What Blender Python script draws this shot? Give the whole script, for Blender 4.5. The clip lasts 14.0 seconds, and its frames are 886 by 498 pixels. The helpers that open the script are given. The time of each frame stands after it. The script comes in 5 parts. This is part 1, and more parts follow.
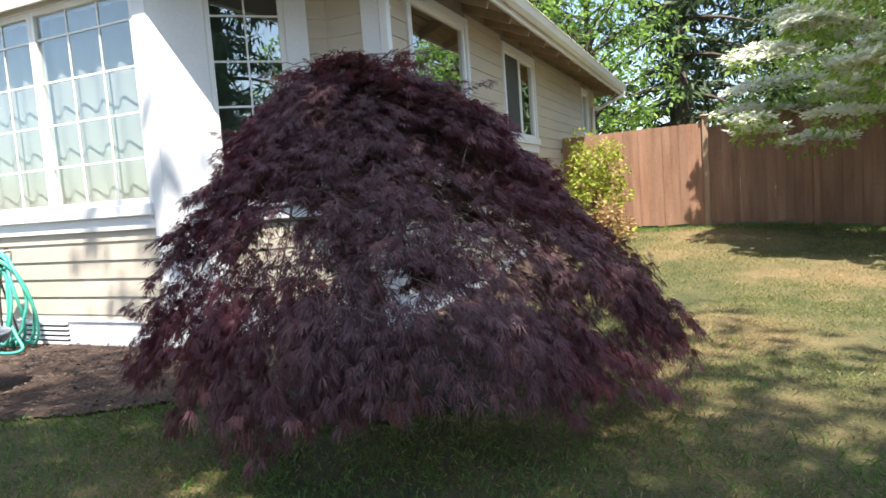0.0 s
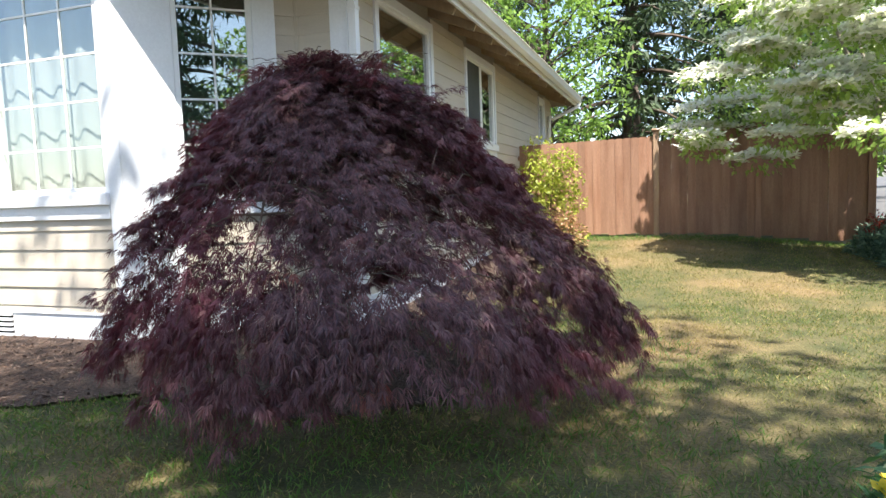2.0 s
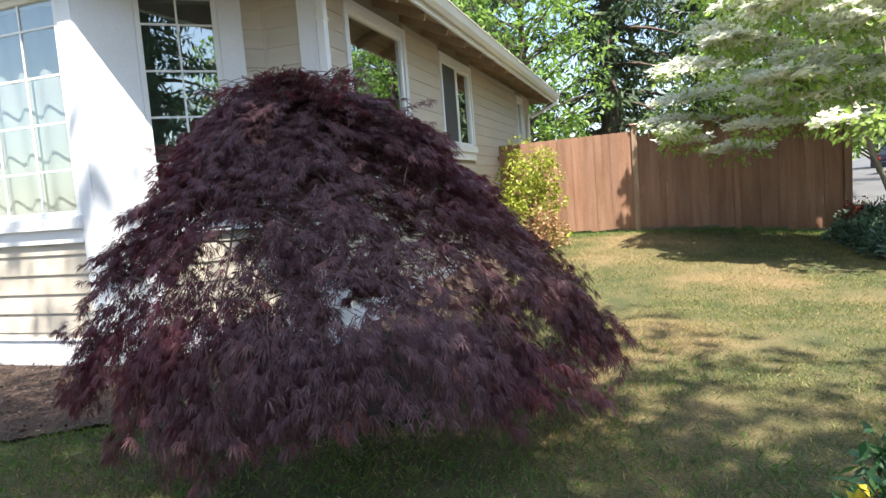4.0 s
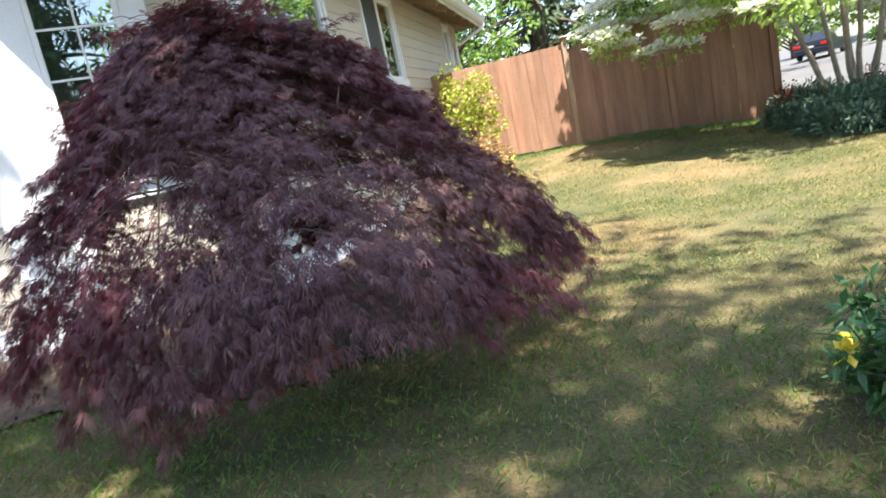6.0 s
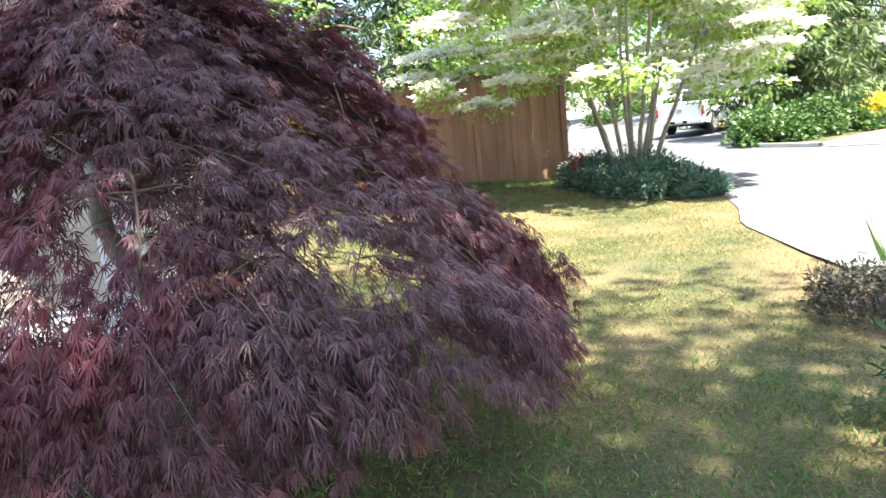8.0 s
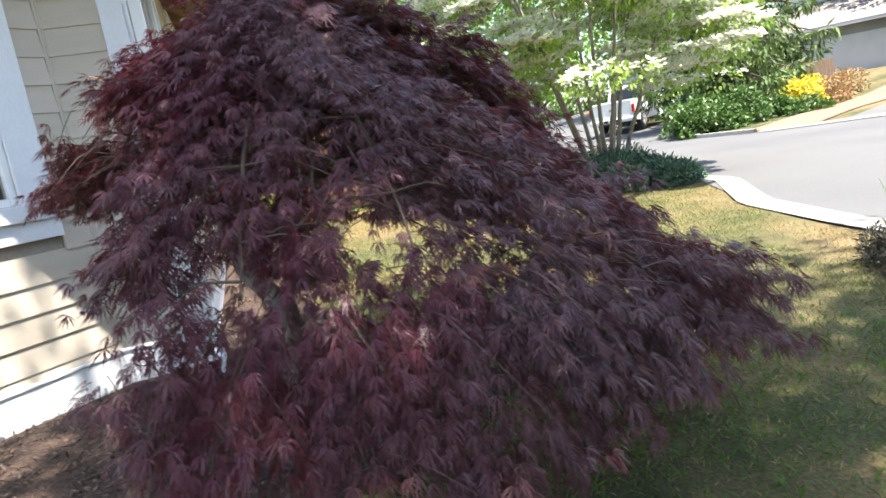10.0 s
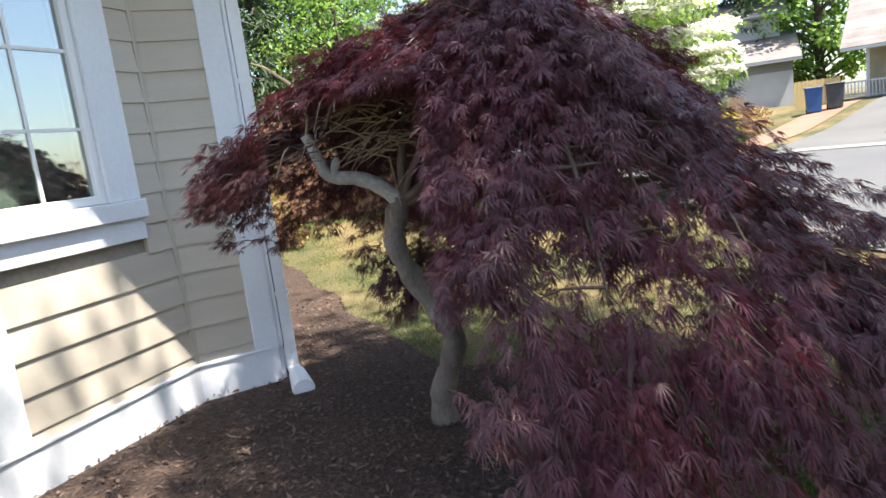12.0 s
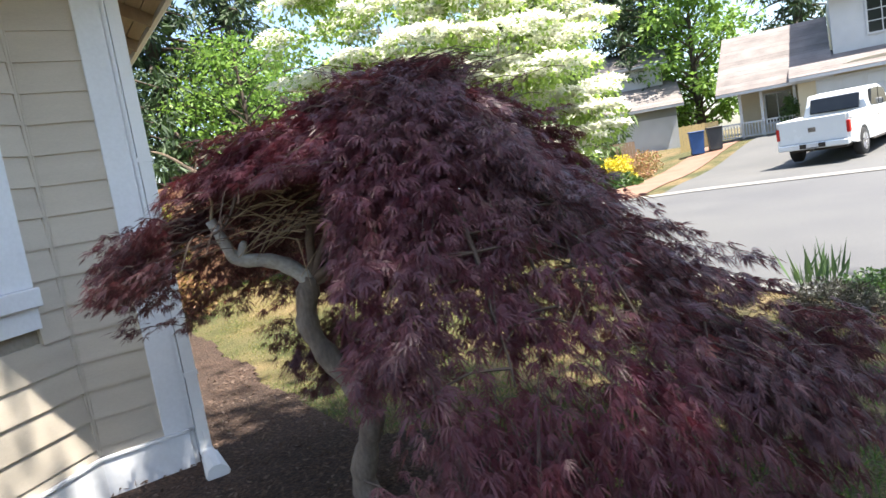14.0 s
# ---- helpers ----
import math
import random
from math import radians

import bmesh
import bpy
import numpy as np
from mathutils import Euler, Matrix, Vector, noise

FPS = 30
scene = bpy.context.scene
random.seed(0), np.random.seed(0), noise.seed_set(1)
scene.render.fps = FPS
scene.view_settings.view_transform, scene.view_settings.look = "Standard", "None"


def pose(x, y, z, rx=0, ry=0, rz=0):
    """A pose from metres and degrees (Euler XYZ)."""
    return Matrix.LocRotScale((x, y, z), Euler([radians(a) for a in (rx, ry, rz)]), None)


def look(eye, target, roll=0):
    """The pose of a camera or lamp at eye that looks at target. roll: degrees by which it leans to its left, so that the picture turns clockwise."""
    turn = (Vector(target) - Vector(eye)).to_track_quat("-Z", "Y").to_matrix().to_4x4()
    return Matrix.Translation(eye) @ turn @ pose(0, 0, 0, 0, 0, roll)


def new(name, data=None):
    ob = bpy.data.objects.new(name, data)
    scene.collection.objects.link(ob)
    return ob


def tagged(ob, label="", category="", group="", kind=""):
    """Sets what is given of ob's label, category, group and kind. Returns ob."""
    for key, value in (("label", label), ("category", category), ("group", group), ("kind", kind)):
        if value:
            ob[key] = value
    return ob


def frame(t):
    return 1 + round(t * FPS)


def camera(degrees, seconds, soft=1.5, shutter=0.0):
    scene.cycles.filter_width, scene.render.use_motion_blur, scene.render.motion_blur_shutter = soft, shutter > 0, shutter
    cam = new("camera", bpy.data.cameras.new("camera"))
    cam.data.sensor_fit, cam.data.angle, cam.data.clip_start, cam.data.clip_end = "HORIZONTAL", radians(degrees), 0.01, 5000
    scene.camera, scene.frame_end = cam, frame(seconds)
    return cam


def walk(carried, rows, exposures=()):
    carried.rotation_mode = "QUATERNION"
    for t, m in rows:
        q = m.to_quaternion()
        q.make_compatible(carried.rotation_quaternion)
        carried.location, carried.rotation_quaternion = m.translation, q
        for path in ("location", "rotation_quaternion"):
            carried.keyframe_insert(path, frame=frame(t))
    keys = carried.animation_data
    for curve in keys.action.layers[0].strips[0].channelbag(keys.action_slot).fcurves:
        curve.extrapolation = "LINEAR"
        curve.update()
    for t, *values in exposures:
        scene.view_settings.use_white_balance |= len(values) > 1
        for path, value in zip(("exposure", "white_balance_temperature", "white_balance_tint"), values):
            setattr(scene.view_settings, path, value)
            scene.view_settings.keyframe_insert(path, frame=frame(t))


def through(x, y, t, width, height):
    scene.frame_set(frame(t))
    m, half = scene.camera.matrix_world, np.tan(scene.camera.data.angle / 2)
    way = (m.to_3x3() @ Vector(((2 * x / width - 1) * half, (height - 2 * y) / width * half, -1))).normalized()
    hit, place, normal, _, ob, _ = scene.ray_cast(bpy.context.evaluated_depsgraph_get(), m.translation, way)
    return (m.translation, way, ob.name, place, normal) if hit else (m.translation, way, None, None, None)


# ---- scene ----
cam = camera(68.6, 14.0, soft=1.5, shutter=0.2)
PATH = [
    (0, (2.924, -5.503, 1.268), (2.121, -3.679, 1.095), -4.2),
    (0.5, (2.905, -5.538, 1.263), (2.229, -3.666, 1.067), -2.3),
    (1, (2.852, -5.554, 1.245), (2.181, -3.682, 1.032), -2.1),
    (1.5, (2.835, -5.54, 1.257), (2.21, -3.652, 1.046), -0.9),
    (2, (2.877, -5.623, 1.26), (2.214, -3.744, 1.089), -2.0),
    (4.3, (2.932, -5.563, 1.354), (2.301, -3.673, 1.176), -4.7),
    (4.5, (2.899, -5.592, 1.343), (2.182, -3.731, 1.192), -4.6),
    (5, (2.87, -5.582, 1.262), (1.888, -3.965, 0.613), -9.3),
    (5.5, (2.848, -5.578, 1.271), (2.067, -3.837, 0.671), -9.4),
    (6, (2.852, -5.432, 1.208), (2.358, -3.529, 0.84), -12.0),
    (6.5, (2.767, -5.194, 1.185), (2.456, -3.237, 0.917), -8.8),
    (7, (2.433, -5.045, 1.209), (2.172, -3.068, 1.051), -2.9),
    (7.5, (1.89, -5.05, 1.204), (1.828, -3.074, 0.901), -5.4),
    (7.6, (1.815, -5.062, 1.221), (1.91, -3.091, 0.899), -5.0),
    (9.8, (0.761, -4.992, 1.329), (1.324, -3.109, 0.96), -7.0),
    (10, (0.556, -4.963, 1.326), (1.076, -3.061, 0.994), -10.0),
    (10.5, (0.153, -4.771, 1.3), (0.736, -2.87, 1.088), -10.4),
    (11, (-0.204, -4.673, 1.294), (0.676, -2.894, 1.045), -7.3),
    (11.5, (-0.497, -4.661, 1.403), (0.411, -2.924, 1.001), -4.4),
    (12, (-0.674, -4.401, 1.476), (0.141, -2.604, 1.151), -7.3),
    (12.5, (-0.752, -4.273, 1.582), (0.057, -2.465, 1.306), -6.5),
    (13, (-0.814, -4.311, 1.643), (0.082, -2.571, 1.232), -6.2),
    (13.5, (-0.837, -4.368, 1.667), (0.167, -2.662, 1.382), -9.9),
    (14, (-0.661, -4.468, 1.608), (0.405, -2.79, 1.388), -9.4),
]
walk(cam, [(t, look(eye, target, roll)) for t, eye, target, roll in PATH], exposures=[(0.0, 1.42), (1.5, 1.6), (4.5, 1.52), (5.0, 1.22), (5.5, 2.05), (6.0, 2.0), (6.5, 1.85), (7.0, 2.0), (7.5, 2.55), (9.8, 2.05), (10.5, 1.9), (11.0, 1.92), (12.0, 1.72), (12.5, 1.5), (13.5, 1.96), (14.0, 1.66)])

# ---- light ----
SUN = Vector((0.203, -0.354, 0.913)).normalized()
world = bpy.data.worlds.new("world")
scene.world = world
world.use_nodes = True
wn = world.node_tree
sky = wn.nodes.new("ShaderNodeTexSky")
sky.sky_type = 'NISHITA'
sky.sun_disc = False
sky.sun_elevation = math.asin(SUN.z)
sky.sun_rotation = math.atan2(SUN.x, SUN.y)
sky.dust_density = 1.5
wn.links.new(sky.outputs[0], wn.nodes["Background"].inputs[0])
wn.nodes["Background"].inputs[1].default_value = 0.13
sun = new("sun", bpy.data.lights.new("sun", 'SUN'))
sun.data.energy = 5.5
sun.data.angle = radians(0.55)
sun.data.color = (1.0, 0.935, 0.84)
sun.matrix_world = look(SUN * 40, (0, 0, 0))
scene.view_settings.exposure = 1.1

rng = np.random.default_rng(7)


# ---- materials ----
def shader(name, rough=0.6, metal=0.0):
    m = bpy.data.materials.new(name)
    m.use_nodes = True
    b = m.node_tree.nodes["Principled BSDF"]
    b.inputs["Roughness"].default_value = rough
    b.inputs["Metallic"].default_value = metal
    return m, m.node_tree, b


def noise_node(nt, scale, detail=4.0, coords=None, stretch=None):
    tex = nt.nodes.new("ShaderNodeTexNoise")
    tex.inputs["Scale"].default_value = scale
    tex.inputs["Detail"].default_value = detail
    if coords is not None:
        src = coords
        if stretch:
            mp = nt.nodes.new("ShaderNodeMapping")
            mp.inputs["Scale"].default_value = stretch
            nt.links.new(coords, mp.inputs["Vector"])
            src = mp.outputs[0]
        nt.links.new(src, tex.inputs["Vector"])
    return tex


def ramp(nt, fac, stops):
    r = nt.nodes.new("ShaderNodeValToRGB")
    while len(r.color_ramp.elements) < len(stops):
        r.color_ramp.elements.new(0.5)
    for e, (p, c) in zip(r.color_ramp.elements, stops):
        e.position, e.color = p, (*c, 1)
    nt.links.new(fac, r.inputs[0])
    return r.outputs[0]


def mix(nt, kind, fac, a, b):
    n = nt.nodes.new("ShaderNodeMix")
    n.data_type, n.blend_type = 'RGBA', kind
    if isinstance(fac, (int, float)):
        n.inputs[0].default_value = fac
    else:
        nt.links.new(fac, n.inputs[0])
    for sock, v in ((n.inputs[6], a), (n.inputs[7], b)):
        if isinstance(v, tuple):
            sock.default_value = (*v, 1)
        else:
            nt.links.new(v, sock)
    return n.outputs[2]


def surface(name, a, b, scale=3.0, fine=40.0, rough=0.6, bump=0.15, metal=0.0, stretch=None, grain=0.25, vary=0.0, world_space=True):
    """A two-scale painted, wooden or mineral surface: broad blotches from a to b, fine grain and relief."""
    m, nt, bs = shader(name, rough, metal)
    if world_space:
        src = nt.nodes.new("ShaderNodeNewGeometry").outputs["Position"]
    else:
        src = nt.nodes.new("ShaderNodeTexCoord").outputs["Object"]
    n1 = noise_node(nt, scale, 5, src, stretch)
    n2 = noise_node(nt, fine, 3, src, stretch)
    col = ramp(nt, n1.outputs[0], [(0.3, a), (0.7, b)])
    g = ramp(nt, n2.outputs[0], [(0.25, (1 - grain,) * 3), (0.75, (1, 1, 1))])
    col = mix(nt, 'MULTIPLY', 1.0, col, g)
    if vary:
        oi = nt.nodes.new("ShaderNodeObjectInfo")
        col = mix(nt, 'MULTIPLY', 1.0, col, ramp(nt, oi.outputs["Random"], [(0, (1 - vary,) * 3), (1, (1, 1, 1))]))
    nt.links.new(col, bs.inputs["Base Color"])
    if bump:
        bp = nt.nodes.new("ShaderNodeBump")
        bp.inputs["Strength"].default_value = bump
        bp.inputs["Distance"].default_value = 0.01
        nt.links.new(n2.outputs[0], bp.inputs["Height"])
        nt.links.new(bp.outputs[0], bs.inputs["Normal"])
    rr = nt.nodes.new("ShaderNodeMapRange")
    rr.inputs[3].default_value, rr.inputs[4].default_value = max(rough - 0.08, 0.02), min(rough + 0.12, 1)
    nt.links.new(n1.outputs[0], rr.inputs[0])
    nt.links.new(rr.outputs[0], bs.inputs["Roughness"])
    return m


def leafy(name, colors, glow=0.35, rough=0.5, through=None, patch=None):
    """Leaves: a colour for each leaf, and light that comes through the blade."""
    m, nt, bs = shader(name, rough)
    geo = nt.nodes.new("ShaderNodeNewGeometry")
    steps = [(i / (len(colors) - 1), c) for i, c in enumerate(colors)]
    col = ramp(nt, geo.outputs["Random Per Island"], steps)
    if patch:
        n = noise_node(nt, patch[0], 2, geo.outputs["Position"])
        f = ramp(nt, n.outputs[0], [(0.48, (0, 0, 0)), (0.68, (1, 1, 1))])
        col = mix(nt, 'MIX', f, col, patch[1])
    nt.links.new(col, bs.inputs["Base Color"])
    tr = nt.nodes.new("ShaderNodeBsdfTranslucent")
    if through:
        tcol = mix(nt, 'MULTIPLY', 1.0, col, through)
    else:
        tcol = mix(nt, 'MIX', 0.0, col, (0, 0, 0))
    nt.links.new(tcol, tr.inputs["Color"])
    mx = nt.nodes.new("ShaderNodeMixShader")
    mx.inputs[0].default_value = glow
    nt.links.new(bs.outputs[0], mx.inputs[1])
    nt.links.new(tr.outputs[0], mx.inputs[2])
    nt.links.new(mx.outputs[0], nt.nodes["Material Output"].inputs[0])
    return m


def glassy(name, tint=(0.9, 0.95, 0.93), rough=0.0, gloss=0.10):
    """A window pane: clear glass with a mirror gloss that grows towards grazing."""
    m, nt, bs = shader(name)
    tr = nt.nodes.new("ShaderNodeBsdfTransparent")
    tr.inputs[0].default_value = (*tint, 1)
    gl = nt.nodes.new("ShaderNodeBsdfGlossy")
    gl.inputs["Roughness"].default_value = rough
    lw = nt.nodes.new("ShaderNodeLayerWeight")
    lw.inputs[0].default_value = 0.5
    cube = nt.nodes.new("ShaderNodeMath")
    cube.operation = 'POWER'
    cube.inputs[1].default_value = 2.2
    nt.links.new(lw.outputs["Facing"], cube.inputs[0])
    fr = nt.nodes.new("ShaderNodeMapRange")
    fr.inputs[3].default_value, fr.inputs[4].default_value = gloss, 1.0
    nt.links.new(cube.outputs[0], fr.inputs[0])
    mx = nt.nodes.new("ShaderNodeMixShader")
    nt.links.new(fr.outputs[0], mx.inputs[0])
    nt.links.new(tr.outputs[0], mx.inputs[1])
    nt.links.new(gl.outputs[0], mx.inputs[2])
    nt.links.new(mx.outputs[0], nt.nodes["Material Output"].inputs[0])
    return m


M_SIDING = surface("tan_siding_paint", (0.54, 0.480, 0.395), (0.61, 0.545, 0.455), 1.5, 60, 0.62, 0.12, stretch=(1, 1, 6), grain=0.12, vary=0.1)
M_TRIM = surface("white_trim_paint", (0.72, 0.74, 0.78), (0.80, 0.82, 0.85), 1.2, 45, 0.45, 0.08, grain=0.08)
M_VINYL = surface("white_vinyl", (0.78, 0.79, 0.80), (0.83, 0.84, 0.84), 2, 80, 0.35, 0.03, grain=0.05)
M_WALL = surface("sheathing", (0.3, 0.27, 0.22), (0.36, 0.32, 0.27), 2, 40, 0.8)
M_INNER = surface("inner_plaster", (0.5, 0.48, 0.44), (0.56, 0.54, 0.5), 2, 60, 0.8, 0.05, grain=0.06)
M_BLIND = surface("blind_fabric", (0.34, 0.34, 0.33), (0.40, 0.40, 0.385), 3, 120, 0.8, 0.05, grain=0.06)
M_GLASS = glassy("window_glass")
M_COATED = glassy("coated_window_glass", (0.62, 0.74, 0.68), 0.0, 0.34)
M_SCREEN = surface("insect_screen", (0.05, 0.055, 0.055), (0.08, 0.085, 0.085), 4, 300, 0.7, 0.1)
M_SOFFIT = surface("soffit_board", (0.34, 0.24, 0.14), (0.42, 0.31, 0.19), 2, 30, 0.7, 0.2, stretch=(8, 1, 1))
M_GUTTER = surface("gutter_enamel", (0.70, 0.68, 0.62), (0.78, 0.76, 0.70), 1.5, 30, 0.4, 0.06, grain=0.12)
M_ROOF = surface("roof_shingle", (0.16, 0.13, 0.11), (0.25, 0.21, 0.18), 2.5, 60, 0.9, 0.5, vary=0.25)
M_CEDAR = surface("stained_cedar", (0.33, 0.165, 0.10), (0.44, 0.25, 0.165), 2.2, 30, 0.72, 0.35, stretch=(6, 6, 0.7), grain=0.35, vary=0.28)
M_POST = surface("weathered_post", (0.32, 0.2, 0.13), (0.42, 0.3, 0.2), 3, 40, 0.75, 0.3, stretch=(5, 5, 0.8), grain=0.3)
M_BARK = surface("maple_bark", (0.13, 0.095, 0.075), (0.30, 0.25, 0.205), 9, 70, 0.85, 0.6, stretch=(1, 1, 0.4), grain=0.4)
M_PALEBARK = surface("bleached_dead_wood", (0.36, 0.33, 0.29), (0.5, 0.47, 0.42), 9, 60, 0.8, 0.5, grain=0.3)
M_TWIG = surface("maple_twig", (0.07, 0.045, 0.035), (0.14, 0.10, 0.075), 8, 60, 0.8, 0.2)
M_DEADTWIG = surface("dead_twig", (0.28, 0.2, 0.13), (0.42, 0.33, 0.23), 9, 60, 0.85, 0.2)
M_DOGBARK = surface("smooth_grey_bark", (0.22, 0.19, 0.15), (0.36, 0.32, 0.26), 6, 50, 0.8, 0.3, grain=0.3)
M_TREEBARK = surface("rough_brown_bark", (0.075, 0.055, 0.04), (0.14, 0.105, 0.08), 5, 30, 0.9, 0.7, stretch=(1, 1, 0.3), grain=0.5)
M_MAPLE = leafy("maple_leaf", [(0.054, 0.030, 0.040), (0.098, 0.047, 0.057), (0.140, 0.066, 0.075), (0.170, 0.077, 0.084), (0.215, 0.135, 0.130)], 0.40, 0.40, through=(1.0, 0.45, 0.48), patch=(0.9, (0.130, 0.036, 0.050)))
M_MAPLETIP = leafy("maple_young_leaf", [(0.22, 0.06, 0.07), (0.30, 0.10, 0.09), (0.26, 0.14, 0.10)], 0.35, 0.5, through=(1.0, 0.55, 0.5))
M_GRASS = leafy("grass_blade", [(0.055, 0.098, 0.018), (0.100, 0.145, 0.026), (0.19, 0.205, 0.050), (0.38, 0.30, 0.13)], 0.35, 0.6, patch=(0.55, (0.33, 0.25, 0.10)))
M_LUSH = leafy("long_grass_blade", [(0.05, 0.12, 0.016), (0.085, 0.18, 0.024), (0.12, 0.22, 0.034)], 0.4, 0.55)
M_DOGLEAF = leafy("dogwood_leaf", [(0.22, 0.34, 0.07), (0.33, 0.47, 0.11), (0.45, 0.60, 0.16)], 0.68, 0.45)
M_BLOOM = leafy("dogwood_bract", [(0.72, 0.75, 0.58), (0.8, 0.8, 0.7), (0.84, 0.84, 0.78)], 0.5, 0.6)
M_FIR = leafy("fir_needles", [(0.022, 0.044, 0.018), (0.037, 0.069, 0.025), (0.062, 0.106, 0.035)], 0.2, 0.6)
M_ALDER = leafy("alder_leaf", [(0.11, 0.20, 0.038), (0.18, 0.31, 0.056), (0.29, 0.45, 0.085)], 0.5, 0.5)
M_CEDARLEAF = leafy("weeping_cedar_spray", [(0.05, 0.085, 0.025), (0.08, 0.13, 0.035), (0.12, 0.18, 0.05)], 0.3, 0.6)
M_JUNIPER = leafy("juniper_spray", [(0.035, 0.075, 0.05), (0.06, 0.12, 0.085), (0.10, 0.18, 0.125), (0.15, 0.22, 0.12)], 0.2, 0.55)
M_YELLOWGREEN = leafy("golden_leaf", [(0.22, 0.27, 0.03), (0.32, 0.37, 0.05), (0.42, 0.44, 0.08)], 0.42, 0.5)
M_YELLOW = leafy("gold_shrub_leaf", [(0.50, 0.40, 0.02), (0.62, 0.52, 0.03), (0.7, 0.6, 0.06)], 0.3, 0.6)
M_HEDGE = leafy("hedge_leaf", [(0.035, 0.08, 0.018), (0.06, 0.12, 0.025), (0.09, 0.17, 0.035)], 0.3, 0.45)
M_RED = leafy("red_shrub_leaf", [(0.16, 0.02, 0.015), (0.28, 0.035, 0.02), (0.10, 0.02, 0.02)], 0.3, 0.5)
M_AZALEA = leafy("azalea_leaf", [(0.03, 0.09, 0.03), (0.05, 0.13, 0.04), (0.08, 0.17, 0.05)], 0.3, 0.38)
M_AZBLOOM = leafy("azalea_petal", [(0.75, 0.55, 0.03), (0.8, 0.65, 0.08), (0.8, 0.6, 0.05)], 0.4, 0.6)
M_PINK = leafy("pink_shrub_leaf", [(0.30, 0.14, 0.09), (0.38, 0.22, 0.10), (0.16, 0.2, 0.05)], 0.3, 0.5)
M_IRIS = leafy("iris_blade", [(0.05, 0.10, 0.035), (0.08, 0.14, 0.05), (0.11, 0.18, 0.06)], 0.25, 0.4)
M_DARKBUSH = leafy("dark_twiggy_leaf", [(0.045, 0.04, 0.03), (0.07, 0.06, 0.045), (0.055, 0.07, 0.03)], 0.2, 0.6)
M_CHIP = leafy("bark_chip", [(0.046, 0.026, 0.018), (0.078, 0.046, 0.031), (0.111, 0.072, 0.052), (0.156, 0.117, 0.091)], 0.0, 0.9)
M_ASPHALT = surface("sunbleached_asphalt", (0.084, 0.084, 0.089), (0.114, 0.114, 0.114), 0.35, 45, 0.85, 0.3, grain=0.2)
M_DRIVE = surface("driveway_concrete", (0.092, 0.092, 0.090), (0.120, 0.118, 0.114), 0.5, 30, 0.85, 0.2, grain=0.15)
M_CONC = surface("kerb_concrete", (0.45, 0.44, 0.41), (0.55, 0.53, 0.5), 1.0, 30, 0.85, 0.3, grain=0.2)
M_PAN = surface("worn_gutter_concrete", (0.20, 0.195, 0.18), (0.27, 0.26, 0.24), 0.9, 30, 0.85, 0.3, grain=0.2)
M_PAVER = surface("salmon_bark_path", (0.22, 0.12, 0.08), (0.29, 0.17, 0.12), 1.2, 18, 0.9, 0.4, grain=0.3)
M_HOSE = surface("teal_hose_vinyl", (0.05, 0.33, 0.26), (0.08, 0.44, 0.35), 5, 60, 0.38, 0.05, grain=0.1)
M_IRON = surface("dark_iron", (0.04, 0.035, 0.03), (0.08, 0.07, 0.06), 8, 60, 0.6, 0.2, metal=0.6)
M_POT = surface("grey_plastic_pot", (0.20, 0.23, 0.26), (0.26, 0.29, 0.32), 5, 40, 0.55, 0.1, grain=0.12)
M_SOIL = surface("potting_soil", (0.05, 0.035, 0.025), (0.09, 0.06, 0.045), 12, 60, 0.95, 0.6)
M_PORCH = surface("porch_deck", (0.36, 0.27, 0.19), (0.45, 0.35, 0.26), 2, 30, 0.75, 0.2, stretch=(1, 6, 1))
M_TRUCKPAINT = surface("silver_white_car_paint", (0.66, 0.68, 0.70), (0.72, 0.74, 0.76), 1, 20, 0.25, 0.0, grain=0.02, world_space=False)
M_DARKPAINT = surface("dark_blue_car_paint", (0.012, 0.016, 0.025), (0.018, 0.022, 0.034), 1, 20, 0.2, 0.0, grain=0.05, world_space=False)
M_CARGLASS = surface("tinted_car_glass", (0.012, 0.014, 0.016), (0.02, 0.022, 0.024), 2, 20, 0.08, 0.0, grain=0.02)
M_RUBBER = surface("tyre_rubber", (0.015, 0.015, 0.016), (0.03, 0.03, 0.03), 6, 60, 0.85, 0.3)
M_RIM = surface("alloy_rim", (0.5, 0.5, 0.52), (0.6, 0.6, 0.62), 4, 40, 0.3, 0.0, metal=0.8)
M_LAMP = surface("red_tail_lens", (0.45, 0.015, 0.015), (0.55, 0.025, 0.02), 5, 30, 0.2, 0.0)
M_CHROME = surface("chrome", (0.6, 0.6, 0.62), (0.7, 0.7, 0.72), 5, 30, 0.15, 0.0, metal=1.0)
M_PLATE = surface("plate_white", (0.6, 0.6, 0.62), (0.66, 0.66, 0.68), 5, 30, 0.4, 0.0)
M_BLUEBIN = surface("blue_bin_plastic", (0.015, 0.07, 0.22), (0.025, 0.10, 0.30), 3, 30, 0.45, 0.05)
M_BLACKBIN = surface("dark_bin_plastic", (0.03, 0.035, 0.04), (0.05, 0.055, 0.06), 3, 30, 0.5, 0.05)
M_CREAM = surface("cream_stucco", (0.52, 0.44, 0.30), (0.6, 0.52, 0.37), 1, 30, 0.8, 0.1, grain=0.1)
M_WHITEWALL = surface("white_house_paint", (0.48, 0.49, 0.50), (0.56, 0.57, 0.58), 1, 30, 0.6, 0.05, grain=0.06)
